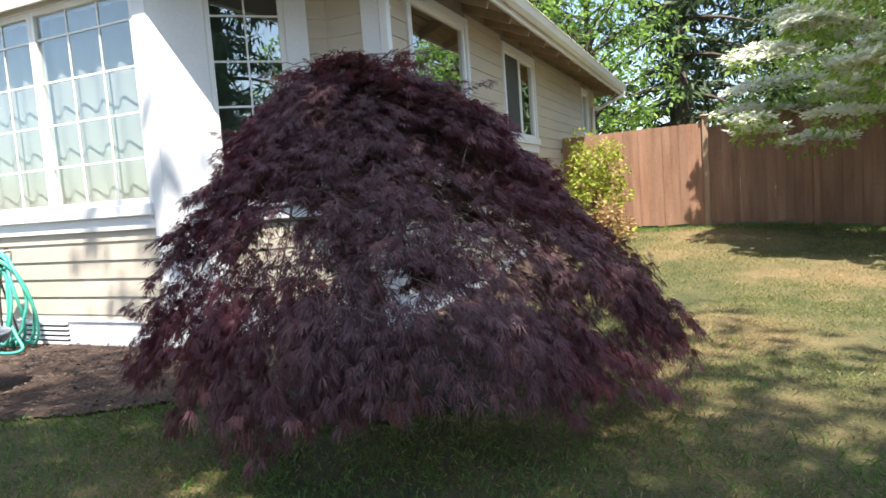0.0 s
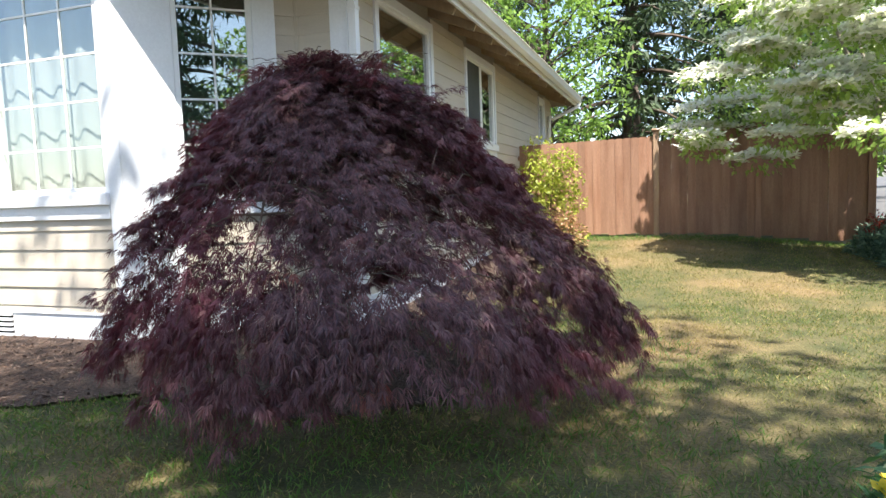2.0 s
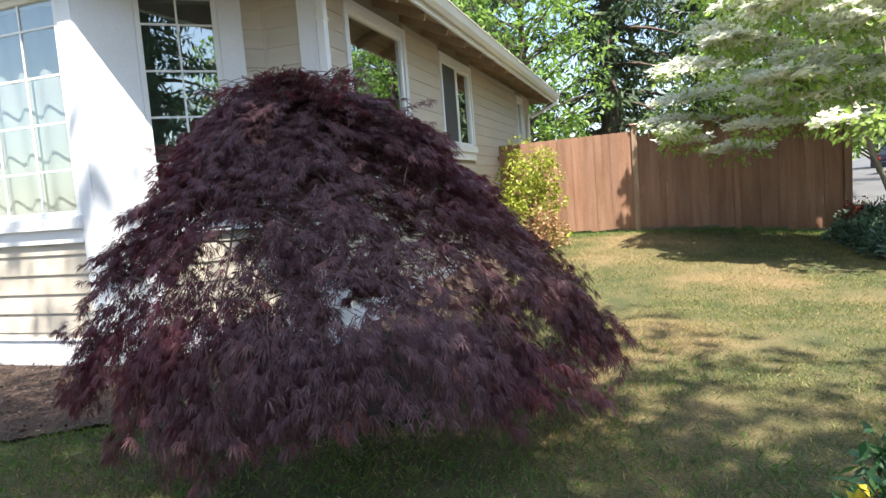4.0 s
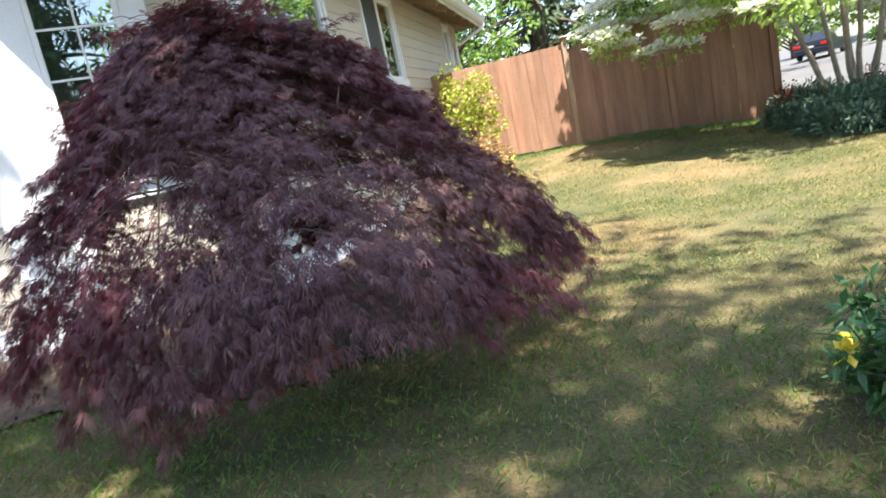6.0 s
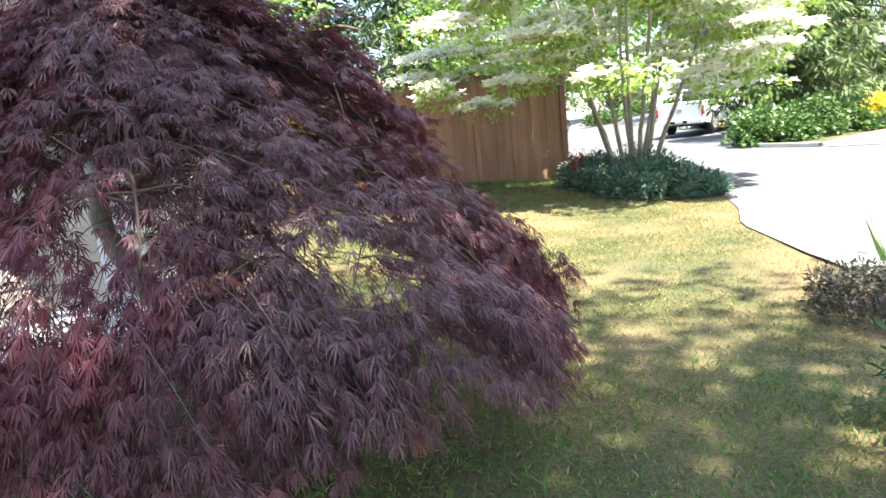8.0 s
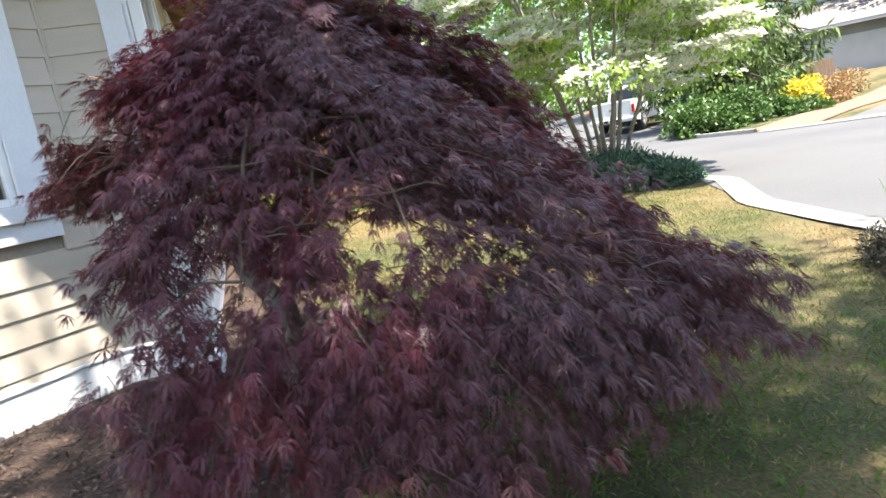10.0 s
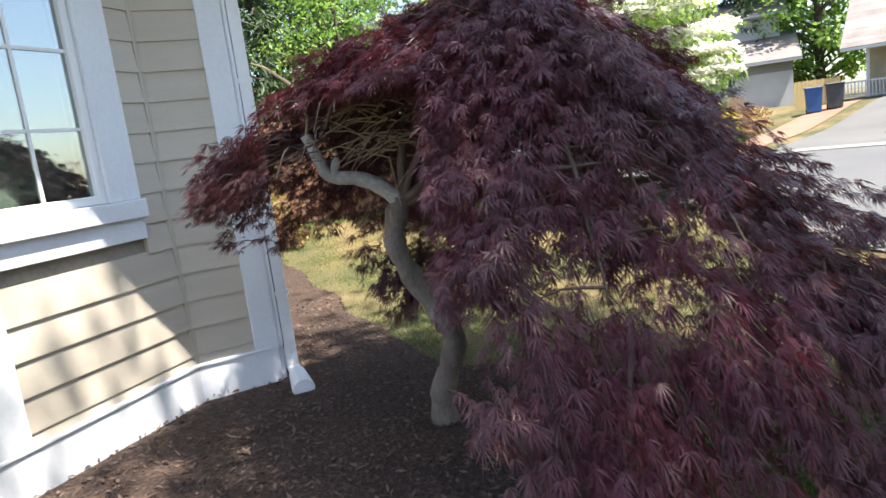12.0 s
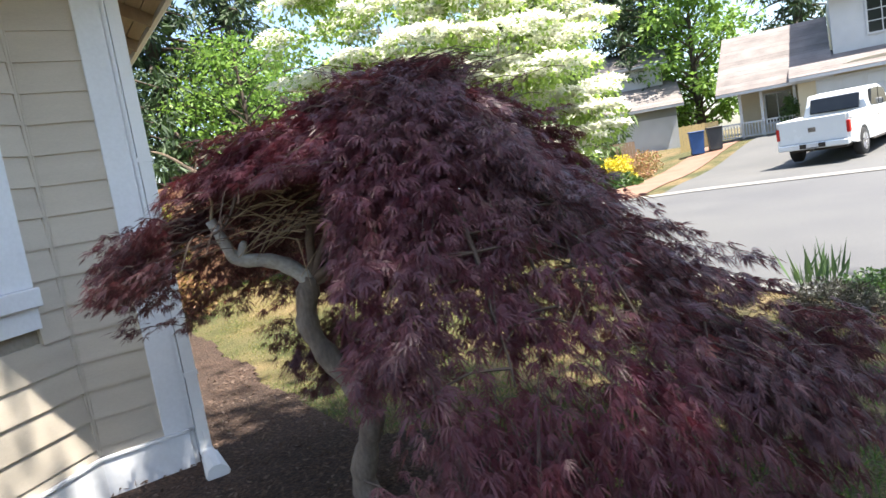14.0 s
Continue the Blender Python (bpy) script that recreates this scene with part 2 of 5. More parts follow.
M_GREYWALL = surface("grey_house_paint", (0.22, 0.235, 0.235), (0.28, 0.295, 0.295), 1, 30, 0.7, 0.08, grain=0.1)
M_SHAKE = surface("brown_grey_shingle", (0.19, 0.165, 0.155), (0.29, 0.255, 0.235), 1.2, 20, 0.9, 0.4, vary=0.3)
M_YELLOWFENCE = surface("new_pine_boards", (0.55, 0.40, 0.16), (0.65, 0.5, 0.24), 1, 20, 0.7, 0.2)


def ground_material():
    """Thin summer lawn: green and straw patches over brown earth."""
    m, nt, bs = shader("lawn_soil", 0.95)
    pos = nt.nodes.new("ShaderNodeNewGeometry").outputs["Position"]
    n1, n2, n3 = noise_node(nt, 0.55, 4, pos), noise_node(nt, 3.0, 4, pos), noise_node(nt, 55, 4, pos)
    c = ramp(nt, n1.outputs[0], [(0.40, (0.050, 0.066, 0.016)), (0.5, (0.125, 0.108, 0.038)), (0.62, (0.26, 0.175, 0.085))])
    c2 = ramp(nt, n2.outputs[0], [(0.35, (0.038, 0.052, 0.012)), (0.65, (0.18, 0.135, 0.062))])
    c = mix(nt, 'MIX', 0.45, c, c2)
    c = mix(nt, 'MULTIPLY', 1.0, c, ramp(nt, n3.outputs[0], [(0.3, (0.45, 0.45, 0.42)), (0.7, (1.1, 1.1, 1.1))]))
    nt.links.new(c, bs.inputs["Base Color"])
    bp = nt.nodes.new("ShaderNodeBump")
    bp.inputs["Strength"].default_value, bp.inputs["Distance"].default_value = 0.8, 0.03
    nt.links.new(n3.outputs[0], bp.inputs["Height"])
    nt.links.new(bp.outputs[0], bs.inputs["Normal"])
    return m


def mulch_material():
    m, nt, bs = shader("bark_mulch", 0.95)
    pos = nt.nodes.new("ShaderNodeNewGeometry").outputs["Position"]
    n1, n3 = noise_node(nt, 1.6, 4, pos), noise_node(nt, 45, 5, pos)
    c = ramp(nt, n3.outputs[0], [(0.3, (0.024, 0.015, 0.011)), (0.55, (0.066, 0.040, 0.029)), (0.75, (0.135, 0.088, 0.066))])
    c = mix(nt, 'MULTIPLY', 1.0, c, ramp(nt, n1.outputs[0], [(0.3, (0.7, 0.7, 0.7)), (0.7, (1.15, 1.1, 1.05))]))
    nt.links.new(c, bs.inputs["Base Color"])
    bp = nt.nodes.new("ShaderNodeBump")
    bp.inputs["Strength"].default_value, bp.inputs["Distance"].default_value = 1.0, 0.04
    nt.links.new(n3.outputs[0], bp.inputs["Height"])
    nt.links.new(bp.outputs[0], bs.inputs["Normal"])
    return m


M_GROUND, M_MULCH = ground_material(), mulch_material()


# ---- building helpers ----
def thing(name, label, category, group="", kind="", at=(0, 0, 0), rz=0):
    e = new(name)
    e.matrix_world = pose(*at, 0, 0, rz)
    e.empty_display_size = 0.1
    return tagged(e, label, category, group, kind)


def as_mesh(name, geo, material):
    me = bpy.data.meshes.new(name)
    if isinstance(geo, bmesh.types.BMesh):
        bmesh.ops.recalc_face_normals(geo, faces=geo.faces)
        geo.to_mesh(me)
        geo.free()
    else:
        v, f = geo
        me.from_pydata([tuple(p) for p in np.asarray(v, float).tolist()], [], [tuple(q) for q in (f.tolist() if isinstance(f, np.ndarray) else f)])
    me.materials.append(material)
    return me


def part(name, geo, material, parent=None, label="", smooth=False):
    """Links a bmesh, or a pair of vertices and faces, as one mesh object under a thing or a part."""
    me = as_mesh(name, geo, material)
    if smooth:
        me.polygons.foreach_set("use_smooth", [True] * len(me.polygons))
    ob = new(name, me)
    ob.parent = parent
    if label:
        ob["label"] = label
    return ob


def add_box(bm, lo, hi, m=None, bevel=0.0):
    q = bmesh.new()
    bmesh.ops.create_cube(q, size=1)
    for v in q.verts:
        v.co = Vector([lo[i] + (v.co[i] + 0.5) * (hi[i] - lo[i]) for i in range(3)])
    if bevel:
        bmesh.ops.bevel(q, geom=q.edges[:], offset=bevel, segments=1, affect='EDGES')
    if m is not None:
        q.transform(m)
    me = bpy.data.meshes.new("tmp")
    q.to_mesh(me)
    q.free()
    bm.from_mesh(me)
    bpy.data.meshes.remove(me)
    return bm


def box(lo, hi, m=None, bevel=0.0):
    return add_box(bmesh.new(), lo, hi, m, bevel)


def prism(outline, depth, axis='y'):
    """A flat outline (pairs) pulled through depth (from, to) along an axis."""
    bm = bmesh.new()
    a, b = depth
    mk = {'y': lambda p, d: (p[0], d, p[1]), 'x': lambda p, d: (d, p[0], p[1]), 'z': lambda p, d: (p[0], p[1], d)}[axis]
    lo = [bm.verts.new(mk(p, a)) for p in outline]
    hi = [bm.verts.new(mk(p, b)) for p in outline]
    bm.faces.new(lo)
    bm.faces.new(hi[::-1])
    n = len(outline)
    for i in range(n):
        bm.faces.new((lo[i], hi[i], hi[(i + 1) % n], lo[(i + 1) % n]))
    return bm


def tube_arrays(points, radii, sides=6):
    pts = np.asarray(points, float)
    n = len(pts)
    radii = np.broadcast_to(np.asarray(radii, float), (n,))
    tan = np.gradient(pts, axis=0)
    tan /= np.linalg.norm(tan, axis=1, keepdims=True) + 1e-9
    ref = np.array([0.31, 0.95, 0.05]) if abs(tan[0][2]) > 0.7 else np.array([0, 0, 1.0])
    verts, faces = [], []
    for i in range(n):
        s = np.cross(tan[i], ref)
        s /= np.linalg.norm(s) + 1e-9
        u = np.cross(s, tan[i])
        ref = u
        a = np.arange(sides) * 2 * np.pi / sides
        verts.append(pts[i] + radii[i] * (np.cos(a)[:, None] * s + np.sin(a)[:, None] * u))
    for i in range(n - 1):
        for k in range(sides):
            faces.append((i * sides + k, i * sides + (k + 1) % sides, (i + 1) * sides + (k + 1) % sides, (i + 1) * sides + k))
    faces.append(tuple(range(sides))[::-1])
    faces.append(tuple((n - 1) * sides + k for k in range(sides)))
    return np.concatenate(verts), faces


def joined(pieces):
    vs, fs, o = [], [], 0
    for v, f in pieces:
        vs.append(v)
        fs += [tuple(i + o for i in q) for q in f]
        o += len(v)
    return np.concatenate(vs), fs


def smooth_line(points, n):
    """A rounded line through a few points (Catmull-Rom)."""
    p = np.asarray(points, float)
    p = np.vstack([2 * p[0] - p[1], p, 2 * p[-1] - p[-2]])
    out = []
    seg = len(p) - 3
    for t in np.linspace(0, seg - 1e-6, n):
        i = int(t)
        u = t - i
        a, b, c, d = p[i], p[i + 1], p[i + 2], p[i + 3]
        out.append(0.5 * (2 * b + (c - a) * u + (2 * a - 5 * b + 4 * c - d) * u * u + (3 * b - a - 3 * c + d) * u ** 3))
    return np.array(out)


def unit(a):
    return a / (np.linalg.norm(a, axis=-1, keepdims=True) + 1e-9)


def blades(o, d, w, length, width, mid=0.45, droop=0.0):
    """Pointed leaf blades as four-cornered faces: roots o, ways d, sideways w."""
    n = len(o)
    length, width = np.broadcast_to(length, (n,))[:, None], np.broadcast_to(width, (n,))[:, None]
    down = np.array([0, 0, -1.0]) * droop * length
    v = np.stack([o, o + d * length * mid + w * width / 2, o + d * length + down, o + d * length * mid - w * width / 2], 1).reshape(-1, 3)
    return v, np.arange(4 * n).reshape(n, 4)


def rand_unit(n, r=None):
    return unit((r or rng).normal(size=(n, 3)))


def step(t):
    t = min(max(t, 0.0), 1.0)
    return t * t * (3 - 2 * t)


def height(x, y):
    """The lie of the land: up towards the fence, level street, up again beyond it."""
    return (0.32 * step((y - 1.5) / 5.5) * step((8.0 - x) / 5.0) + 0.15 * step((x - 12.5) / 5) + 0.85 * step((x - 19) / 10)
            + 0.4 * step((y - 15) / 25) * step((x - 6) / 4))


# ---- the ground, the street ----
def draped(name, xs, ys, lift, material, label, category, inside=None):
    v = [(x, y, height(x, y) + lift + 0.012 * noise.noise((x * 0.9, y * 0.9, 0))) for y in ys for x in xs]
    nx = len(xs)
    f = []
    for j in range(len(ys) - 1):
        for i in range(nx - 1):
            if inside is None or inside((xs[i] + xs[i + 1]) / 2, (ys[j] + ys[j + 1]) / 2):
                f.append((j * nx + i, j * nx + i + 1, (j + 1) * nx + i + 1, (j + 1) * nx + i))
    ob = part(name, (v, f), material, smooth=True)
    return tagged(ob, label, category, kind="structure")


def spread(lo, fine_lo, fine_hi, hi, d):
    a = np.concatenate([-np.geomspace(1, fine_lo - lo + 1, 14)[::-1] + 1 + fine_lo, np.arange(fine_lo + d, fine_hi, d), np.geomspace(1, hi - fine_hi + 1, 14) - 1 + fine_hi])
    return np.unique(a.round(3))


draped("ground", spread(-400, -6, 34, 400, 0.5), spread(-400, -12, 40, 600, 0.5), 0.0, M_GROUND, "thin dry summer lawn with green and straw patches", "lawn")

NEAR_EDGE = [(2.6, -40), (3.4, -14), (4.9, -2.5), (5.3, -0.5), (5.8, 1.2), (7.1, 3.2), (7.8, 11), (8.8, 25), (12, 60), (20, 110)]
FAR_EDGE = [(11.0, -40), (12.5, -14), (14.8, -4), (16.2, 2), (15.0, 6.5), (13.6, 9.5), (13.4, 11.5), (17.5, 20), (24.5, 36), (36, 70), (50, 110)]


def along(edge, n):
    p = np.array(edge, float)
    s = np.concatenate([[0], np.cumsum(np.linalg.norm(np.diff(p, axis=0), axis=1))])
    t = np.linspace(0, 1, n) ** 1.0 * s[-1]
    return np.stack([np.interp(t, s, p[:, 0]), np.interp(t, s, p[:, 1])], 1)


def strip(name, left, right, n, m, lift, material, label, category):
    a, b = along(left, n), along(right, n)
    v, f = [], []
    for i in range(n):
        for k in range(m + 1):
            p = a[i] + (b[i] - a[i]) * k / m
            v.append((p[0], p[1], height(p[0], p[1]) + lift))
    for i in range(n - 1):
        for k in range(m):
            f.append((i * (m + 1) + k, i * (m + 1) + k + 1, (i + 1) * (m + 1) + k + 1, (i + 1) * (m + 1) + k))
    return tagged(part(name, (v, f), material), label, category, kind="structure")


strip("road", NEAR_EDGE, FAR_EDGE, 90, 16, 0.012, M_ASPHALT, "pale sun-bleached asphalt street in bright light", "road")

strip("gutter_pan", [(3.4, -14), (4.9, -2.5), (5.3, -0.5), (5.8, 1.2), (7.1, 3.2), (7.8, 11)], [(3.7, -14), (5.2, -2.5), (5.6, -0.6), (6.12, 1.05), (7.4, 3.05), (8.1, 11)], 70, 3, 0.02, M_PAN, "pale concrete gutter pan along the street's edge", "gutter")

strip("gutter_pan_far", [(12.2, -14), (14.5, -4), (15.9, 2), (14.75, 6.5), (13.5, 9.4)], [(12.75, -14), (15.05, -4), (16.5, 2), (15.3, 6.7), (14.0, 9.6)], 50, 3, 0.03, M_PAN, "pale concrete gutter pan along the far side of the street", "gutter")


def kerb(name, edge, label):
    p = along(edge, 120)
    nrm = unit(np.gradient(p, axis=0))[:, ::-1] * [1, -1]
    v, f = [], []
    for q, w in zip(p, nrm):
        h = height(q[0], q[1])
        for off, up in ((-0.07, -0.05), (-0.07, 0.12), (0.05, 0.12), (0.08, -0.05)):
            v.append((q[0] + w[0] * off, q[1] + w[1] * off, h + up))
    for i in range(len(p) - 1):
        for k in range(3):
            f.append((i * 4 + k, i * 4 + k + 1, i * 4 + k + 5, i * 4 + k + 4))
    return tagged(part(name, (v, f), M_CONC), label, "kerb", kind="structure")


kerb("kerb_far", [(13.6, 9.5), (13.4, 11.5), (15.0, 15.0)], "low pale concrete kerb before the hedge bed")
strip("driveway", [(14.4, 7.6), (20, 10.0), (29.5, 13.2)], [(16.4, 1.0), (22, 2.5), (33, 5.5)], 30, 8, 0.02, M_DRIVE, "light concrete driveway sloping up to the garage", "driveway")
strip("side_path", [(13.7, 10.1), (20, 12.4), (27.0, 14.6)], [(14.4, 8.3), (20, 10.7), (28.2, 13.5)], 24, 4, 0.03, M_PAVER, "salmon bark path beside the driveway", "path")
strip("driveway_far", [(15.0, 15.0), (20, 19), (26, 24)], [(17.5, 20), (21, 23), (26, 28)], 20, 6, 0.05, M_DRIVE, "grey driveway in shade across the street", "driveway")


def in_mulch(x, y):
    """Bark bed round the bay, the corner and the maple's foot."""
    w = 0.12 * noise.noise((x * 1.3, y * 1.3, 3.0))
    if y < 0.05 and x < -0.3 and x > -9:
        return y > -2.35 + 0.55 * (x + 0.4) * (1 if x > -2.3 else 0) - (1.1 if x <= -2.3 else 0) + w
    return -0.6 < x < 0.95 + w + (0.25 if y < -1 else 0) and -2.4 < y < 6.8 or (math.hypot(x - 0.65, y + 1.55) < 0.95 + w)


draped("mulch_bed", np.arange(-9, 2.4, 0.045), np.arange(-3.9, 6.9, 0.045), 0.018, M_MULCH, "brown bark mulch bed along the house wall", "mulch", in_mulch)


# ---- the house ----
LAP = 0.178
BAY = radians(42)
IN = (-0.525, 0.0)
AB = (-1.715, -1.07)


def frame_of(origin, angle):
    """Wall frame: x along the wall, y outwards is negative, z up."""
    return pose(origin[0], origin[1], 0, 0, 0, math.degrees(angle))


def cuts(z0, z1, length, holes):
    """Stretches of a course that no opening takes."""
    runs = [(0.0, length)]
    for a, b, lo, hi in holes:
        if lo < z1 - 0.01 and hi > z0 + 0.01:
            runs = [r for p, q in runs for r in ((p, min(q, a)), (max(p, b), q)) if r[1] - r[0] > 0.01]
    return runs


def wall(name, m, length, z1, holes, label, thick=0.15):
    bm = bmesh.new()
    zs = sorted({0.0, z1, *[h for a in holes for h in a[2:]]})
    for lo, hi in zip(zs, zs[1:]):
        for a, b in cuts(lo, hi, length, holes):
            add_box(bm, (a, 0, lo), (b, thick, hi), m)
    return tagged(part(name, bm, M_WALL), label, "wall", kind="structure")


WALLS = {
    "a": (frame_of((-4.85, -1.07), 0), 3.135, 3.4, [(0.27, 2.99, 1.37, 3.3)]),
    "b": (frame_of(AB, BAY), 1.6, 3.4, [(0.47, 1.175, 1.37, 3.3)]),
    "c": (frame_of(IN, 0), 0.525, 3.5, []),
    "d": (frame_of((0, 0), radians(90)), 11.0, 3.6, [(0.66, 2.2, 1.75, 3.28), (3.74, 5.32, 2.05, 3.28), (9.35, 9.95, 2.35, 3.28)]),
}
wall_names = {"a": ("wall_bay_front", "tan lap-sided bay wall under a wide window"), "b": ("wall_bay_side", "tan lap-sided angled bay wall with white-trimmed window"),
              "c": ("wall_front", "short tan lap-sided wall beside the bay"), "d": ("wall_side", "long tan lap-sided house wall under the eave")}
wall_obs = {}
for key, (m, length, z1, holes) in WALLS.items():
    wall_obs[key] = wall(wall_names[key][0], m, length, z1, holes, wall_names[key][1])

left_side = wall("wall_bay_left", frame_of((-6.04, 0.0), -BAY), 1.6, 3.4, [(0.45, 1.15, 1.37, 3.3)], "white-trimmed angled bay wall by the porch")
far_front = wall("wall_porch", frame_of((-11, 0.0), 0), 4.96, 3.5, [], "pale lap-sided wall behind the porch")
far_front.data.materials[0] = M_SIDING
back = wall("wall_back", frame_of((0, 11), radians(180)), 11.0, 3.5, [], "plain house wall at the back")
west = wall("wall_west", frame_of((-11, 11), radians(-90)), 11.0, 3.5, [], "plain house wall at the far side")
tagged(part("floor", box((-10.85, 0.16, 0.55), (-0.16, 10.85, 0.7)), M_INNER), "plain floor inside the house", "floor", kind="structure")
tagged(part("floor_bay", prism([(-5.9, 0.15), (-4.75, -0.9), (-1.8, -0.9), (-0.62, 0.15)], (0.55, 0.7), 'z'), M_INNER), "plain floor of the bay", "floor", kind="structure")
tagged(part("ceiling", box((-10.85, 0.16, 3.42), (-0.16, 10.85, 3.5)), M_INNER), "plain ceiling inside the house", "ceiling", kind="structure")
tagged(part("ceiling_bay", prism([(-5.9, 0.15), (-4.75, -0.9), (-1.8, -0.9), (-0.62, 0.15)], (3.3, 3.38), 'z'), M_INNER), "plain ceiling of the bay", "ceiling", kind="structure")
tagged(part("wall_inner", box((-7, 4.0, 0.7), (-0.2, 4.1, 3.42)), M_INNER), "plain plastered wall inside the house", "wall", kind="structure")


def hip_roof():
    x0, x1, y0, y1, z = -11.7, 0.66, -1.19, 11.1, 3.44
    mid, rise = (x0 + x1) / 2, 0.42
    top = z + rise * (x1 - x0) / 2
    dy = (x1 - x0) / 2
    ya, yb = y0 + dy, max(y1 - dy, y0 + dy + 0.1)
    top_v = [(x0, y0, z), (x1, y0, z), (x1, y1, z), (x0, y1, z), (mid, ya, top), (mid, yb, top)]
    low_v = [(a, b, c - 0.10) for a, b, c in top_v]
    f = [(0, 1, 4), (1, 2, 5, 4), (2, 3, 5), (3, 0, 4, 5)]
    low_f = [tuple(i + 6 for i in q[::-1]) for q in f]
    side = [(0, 6, 7, 1), (1, 7, 8, 2), (2, 8, 9, 3), (3, 9, 6, 0)]
    return top_v + low_v, f + low_f + side


roof = tagged(part("roof", hip_roof(), M_ROOF), "low hipped roof with brown shingles", "roof", kind="structure")
bm = bmesh.new()
for k in range(15):
    y = -1.0 + k * 0.82
    sl = Matrix.Translation((0.62, y, 3.30)) @ Matrix.Rotation(math.atan(0.42), 4, 'Y')
    add_box(bm, (-0.72, -0.02, -0.07), (0.0, 0.02, 0.06), sl)
rafters = part("rafter_tails", bm, M_SOFFIT, roof, "brown rafter tails under the eave")
bm = bmesh.new()
sl = Matrix.Translation((0.64, 0, 3.325)) @ Matrix.Rotation(math.atan(0.42), 4, 'Y')
for k in range(6):
    add_box(bm, (-0.70 + k * 0.116, -1.15, 0.0), (-0.592 + k * 0.116, 11.05, 0.018), sl)
part("soffit_boards", bm, M_SOFFIT, roof, "brown soffit boards under the eave")
part("fascia", box((0.64, -1.21, 3.30), (0.672, 11.12, 3.50)), M_GUTTER, roof, "pale painted fascia board")
part("fascia", box((-11.7, -1.22, 3.32), (0.66, -1.19, 3.50)), M_GUTTER, roof, "pale painted fascia board")
gut = [(0.675, 3.50), (0.675, 3.37), (0.72, 3.355), (0.765, 3.40), (0.785, 3.49), (0.80, 3.50), (0.79, 3.515), (0.775, 3.50), (0.755, 3.415), (0.72, 3.38), (0.69, 3.385), (0.69, 3.50)]
bmg = bmesh.new()
lo = [bmg.verts.new((a, -1.2, b)) for a, b in gut]
hi = [bmg.verts.new((a, 11.12, b)) for a, b in gut]
for i in range(len(gut)):
    bmg.faces.new((lo[i], hi[i], hi[(i + 1) % len(gut)], lo[(i + 1) % len(gut)]))
part("gutter", bmg, M_GUTTER, roof, "pale enamelled gutter along the eave")
part("gutter_end_cap", prism([(0.675, 3.50), (0.675, 3.37), (0.72, 3.355), (0.765, 3.40), (0.785, 3.50)], (11.12, 11.13)), M_VINYL, roof, "white gutter end cap")

TRIMS = []


def trim(m, lo, hi, label="white painted trim board", material=None, bevel=0.004):
    ob = tagged(part("trim", box(lo, hi, m, bevel), material or M_TRIM), label, "trim", kind="structure")
    TRIMS.append(ob)
    return ob


A, B, C, D = (WALLS[k][0] for k in "abcd")
# skirting boards with a small ledge
for m, length, e0, e1 in ((A, 3.135, 0.0, 0.0), (B, 1.6, 0, 0), (C, 0.525, 0, 0), (D, 11.0, 0, 0)):
    trim(m, (e0, -0.034, 0.0), (length + e1, -0.002, 0.245), "white painted skirting board at the wall's foot")
    trim(m, (e0, -0.046, 0.246), (length + e1, -0.002, 0.268), "white drip ledge on the skirting board")
# corner boards
trim(A, (2.99, -0.038, 0.268), (3.145, -0.003, 3.4), "wide white corner board of the bay")
trim(A, (0.0, -0.038, 0.268), (0.25, -0.003, 3.4), "wide white corner board of the bay")
trim(B, (-0.01, -0.038, 0.268), (0.47, -0.003, 3.4), "wide white corner board of the bay")
trim(C, (0.375, -0.038, 0.268), (0.54, -0.003, 3.5), "white corner board at the house corner")
trim(D, (-0.038, -0.036, 0.268), (0.10, -0.003, 3.5), "white corner board at the house corner")
trim(frame_of((-6.04, 0), -BAY), (1.12, -0.038, 0.02), (1.61, -0.003, 3.4), "wide white corner board of the bay")
# narrow strip in the inner corner
trim(C, (-0.028, -0.03, 0.268), (0.022, 0.0, 3.5), "narrow tan strip in the inner corner", M_SIDING)
trim(B, (1.57, -0.03, 0.268), (1.60, -0.003, 3.4), "narrow tan strip in the inner corner", M_SIDING)


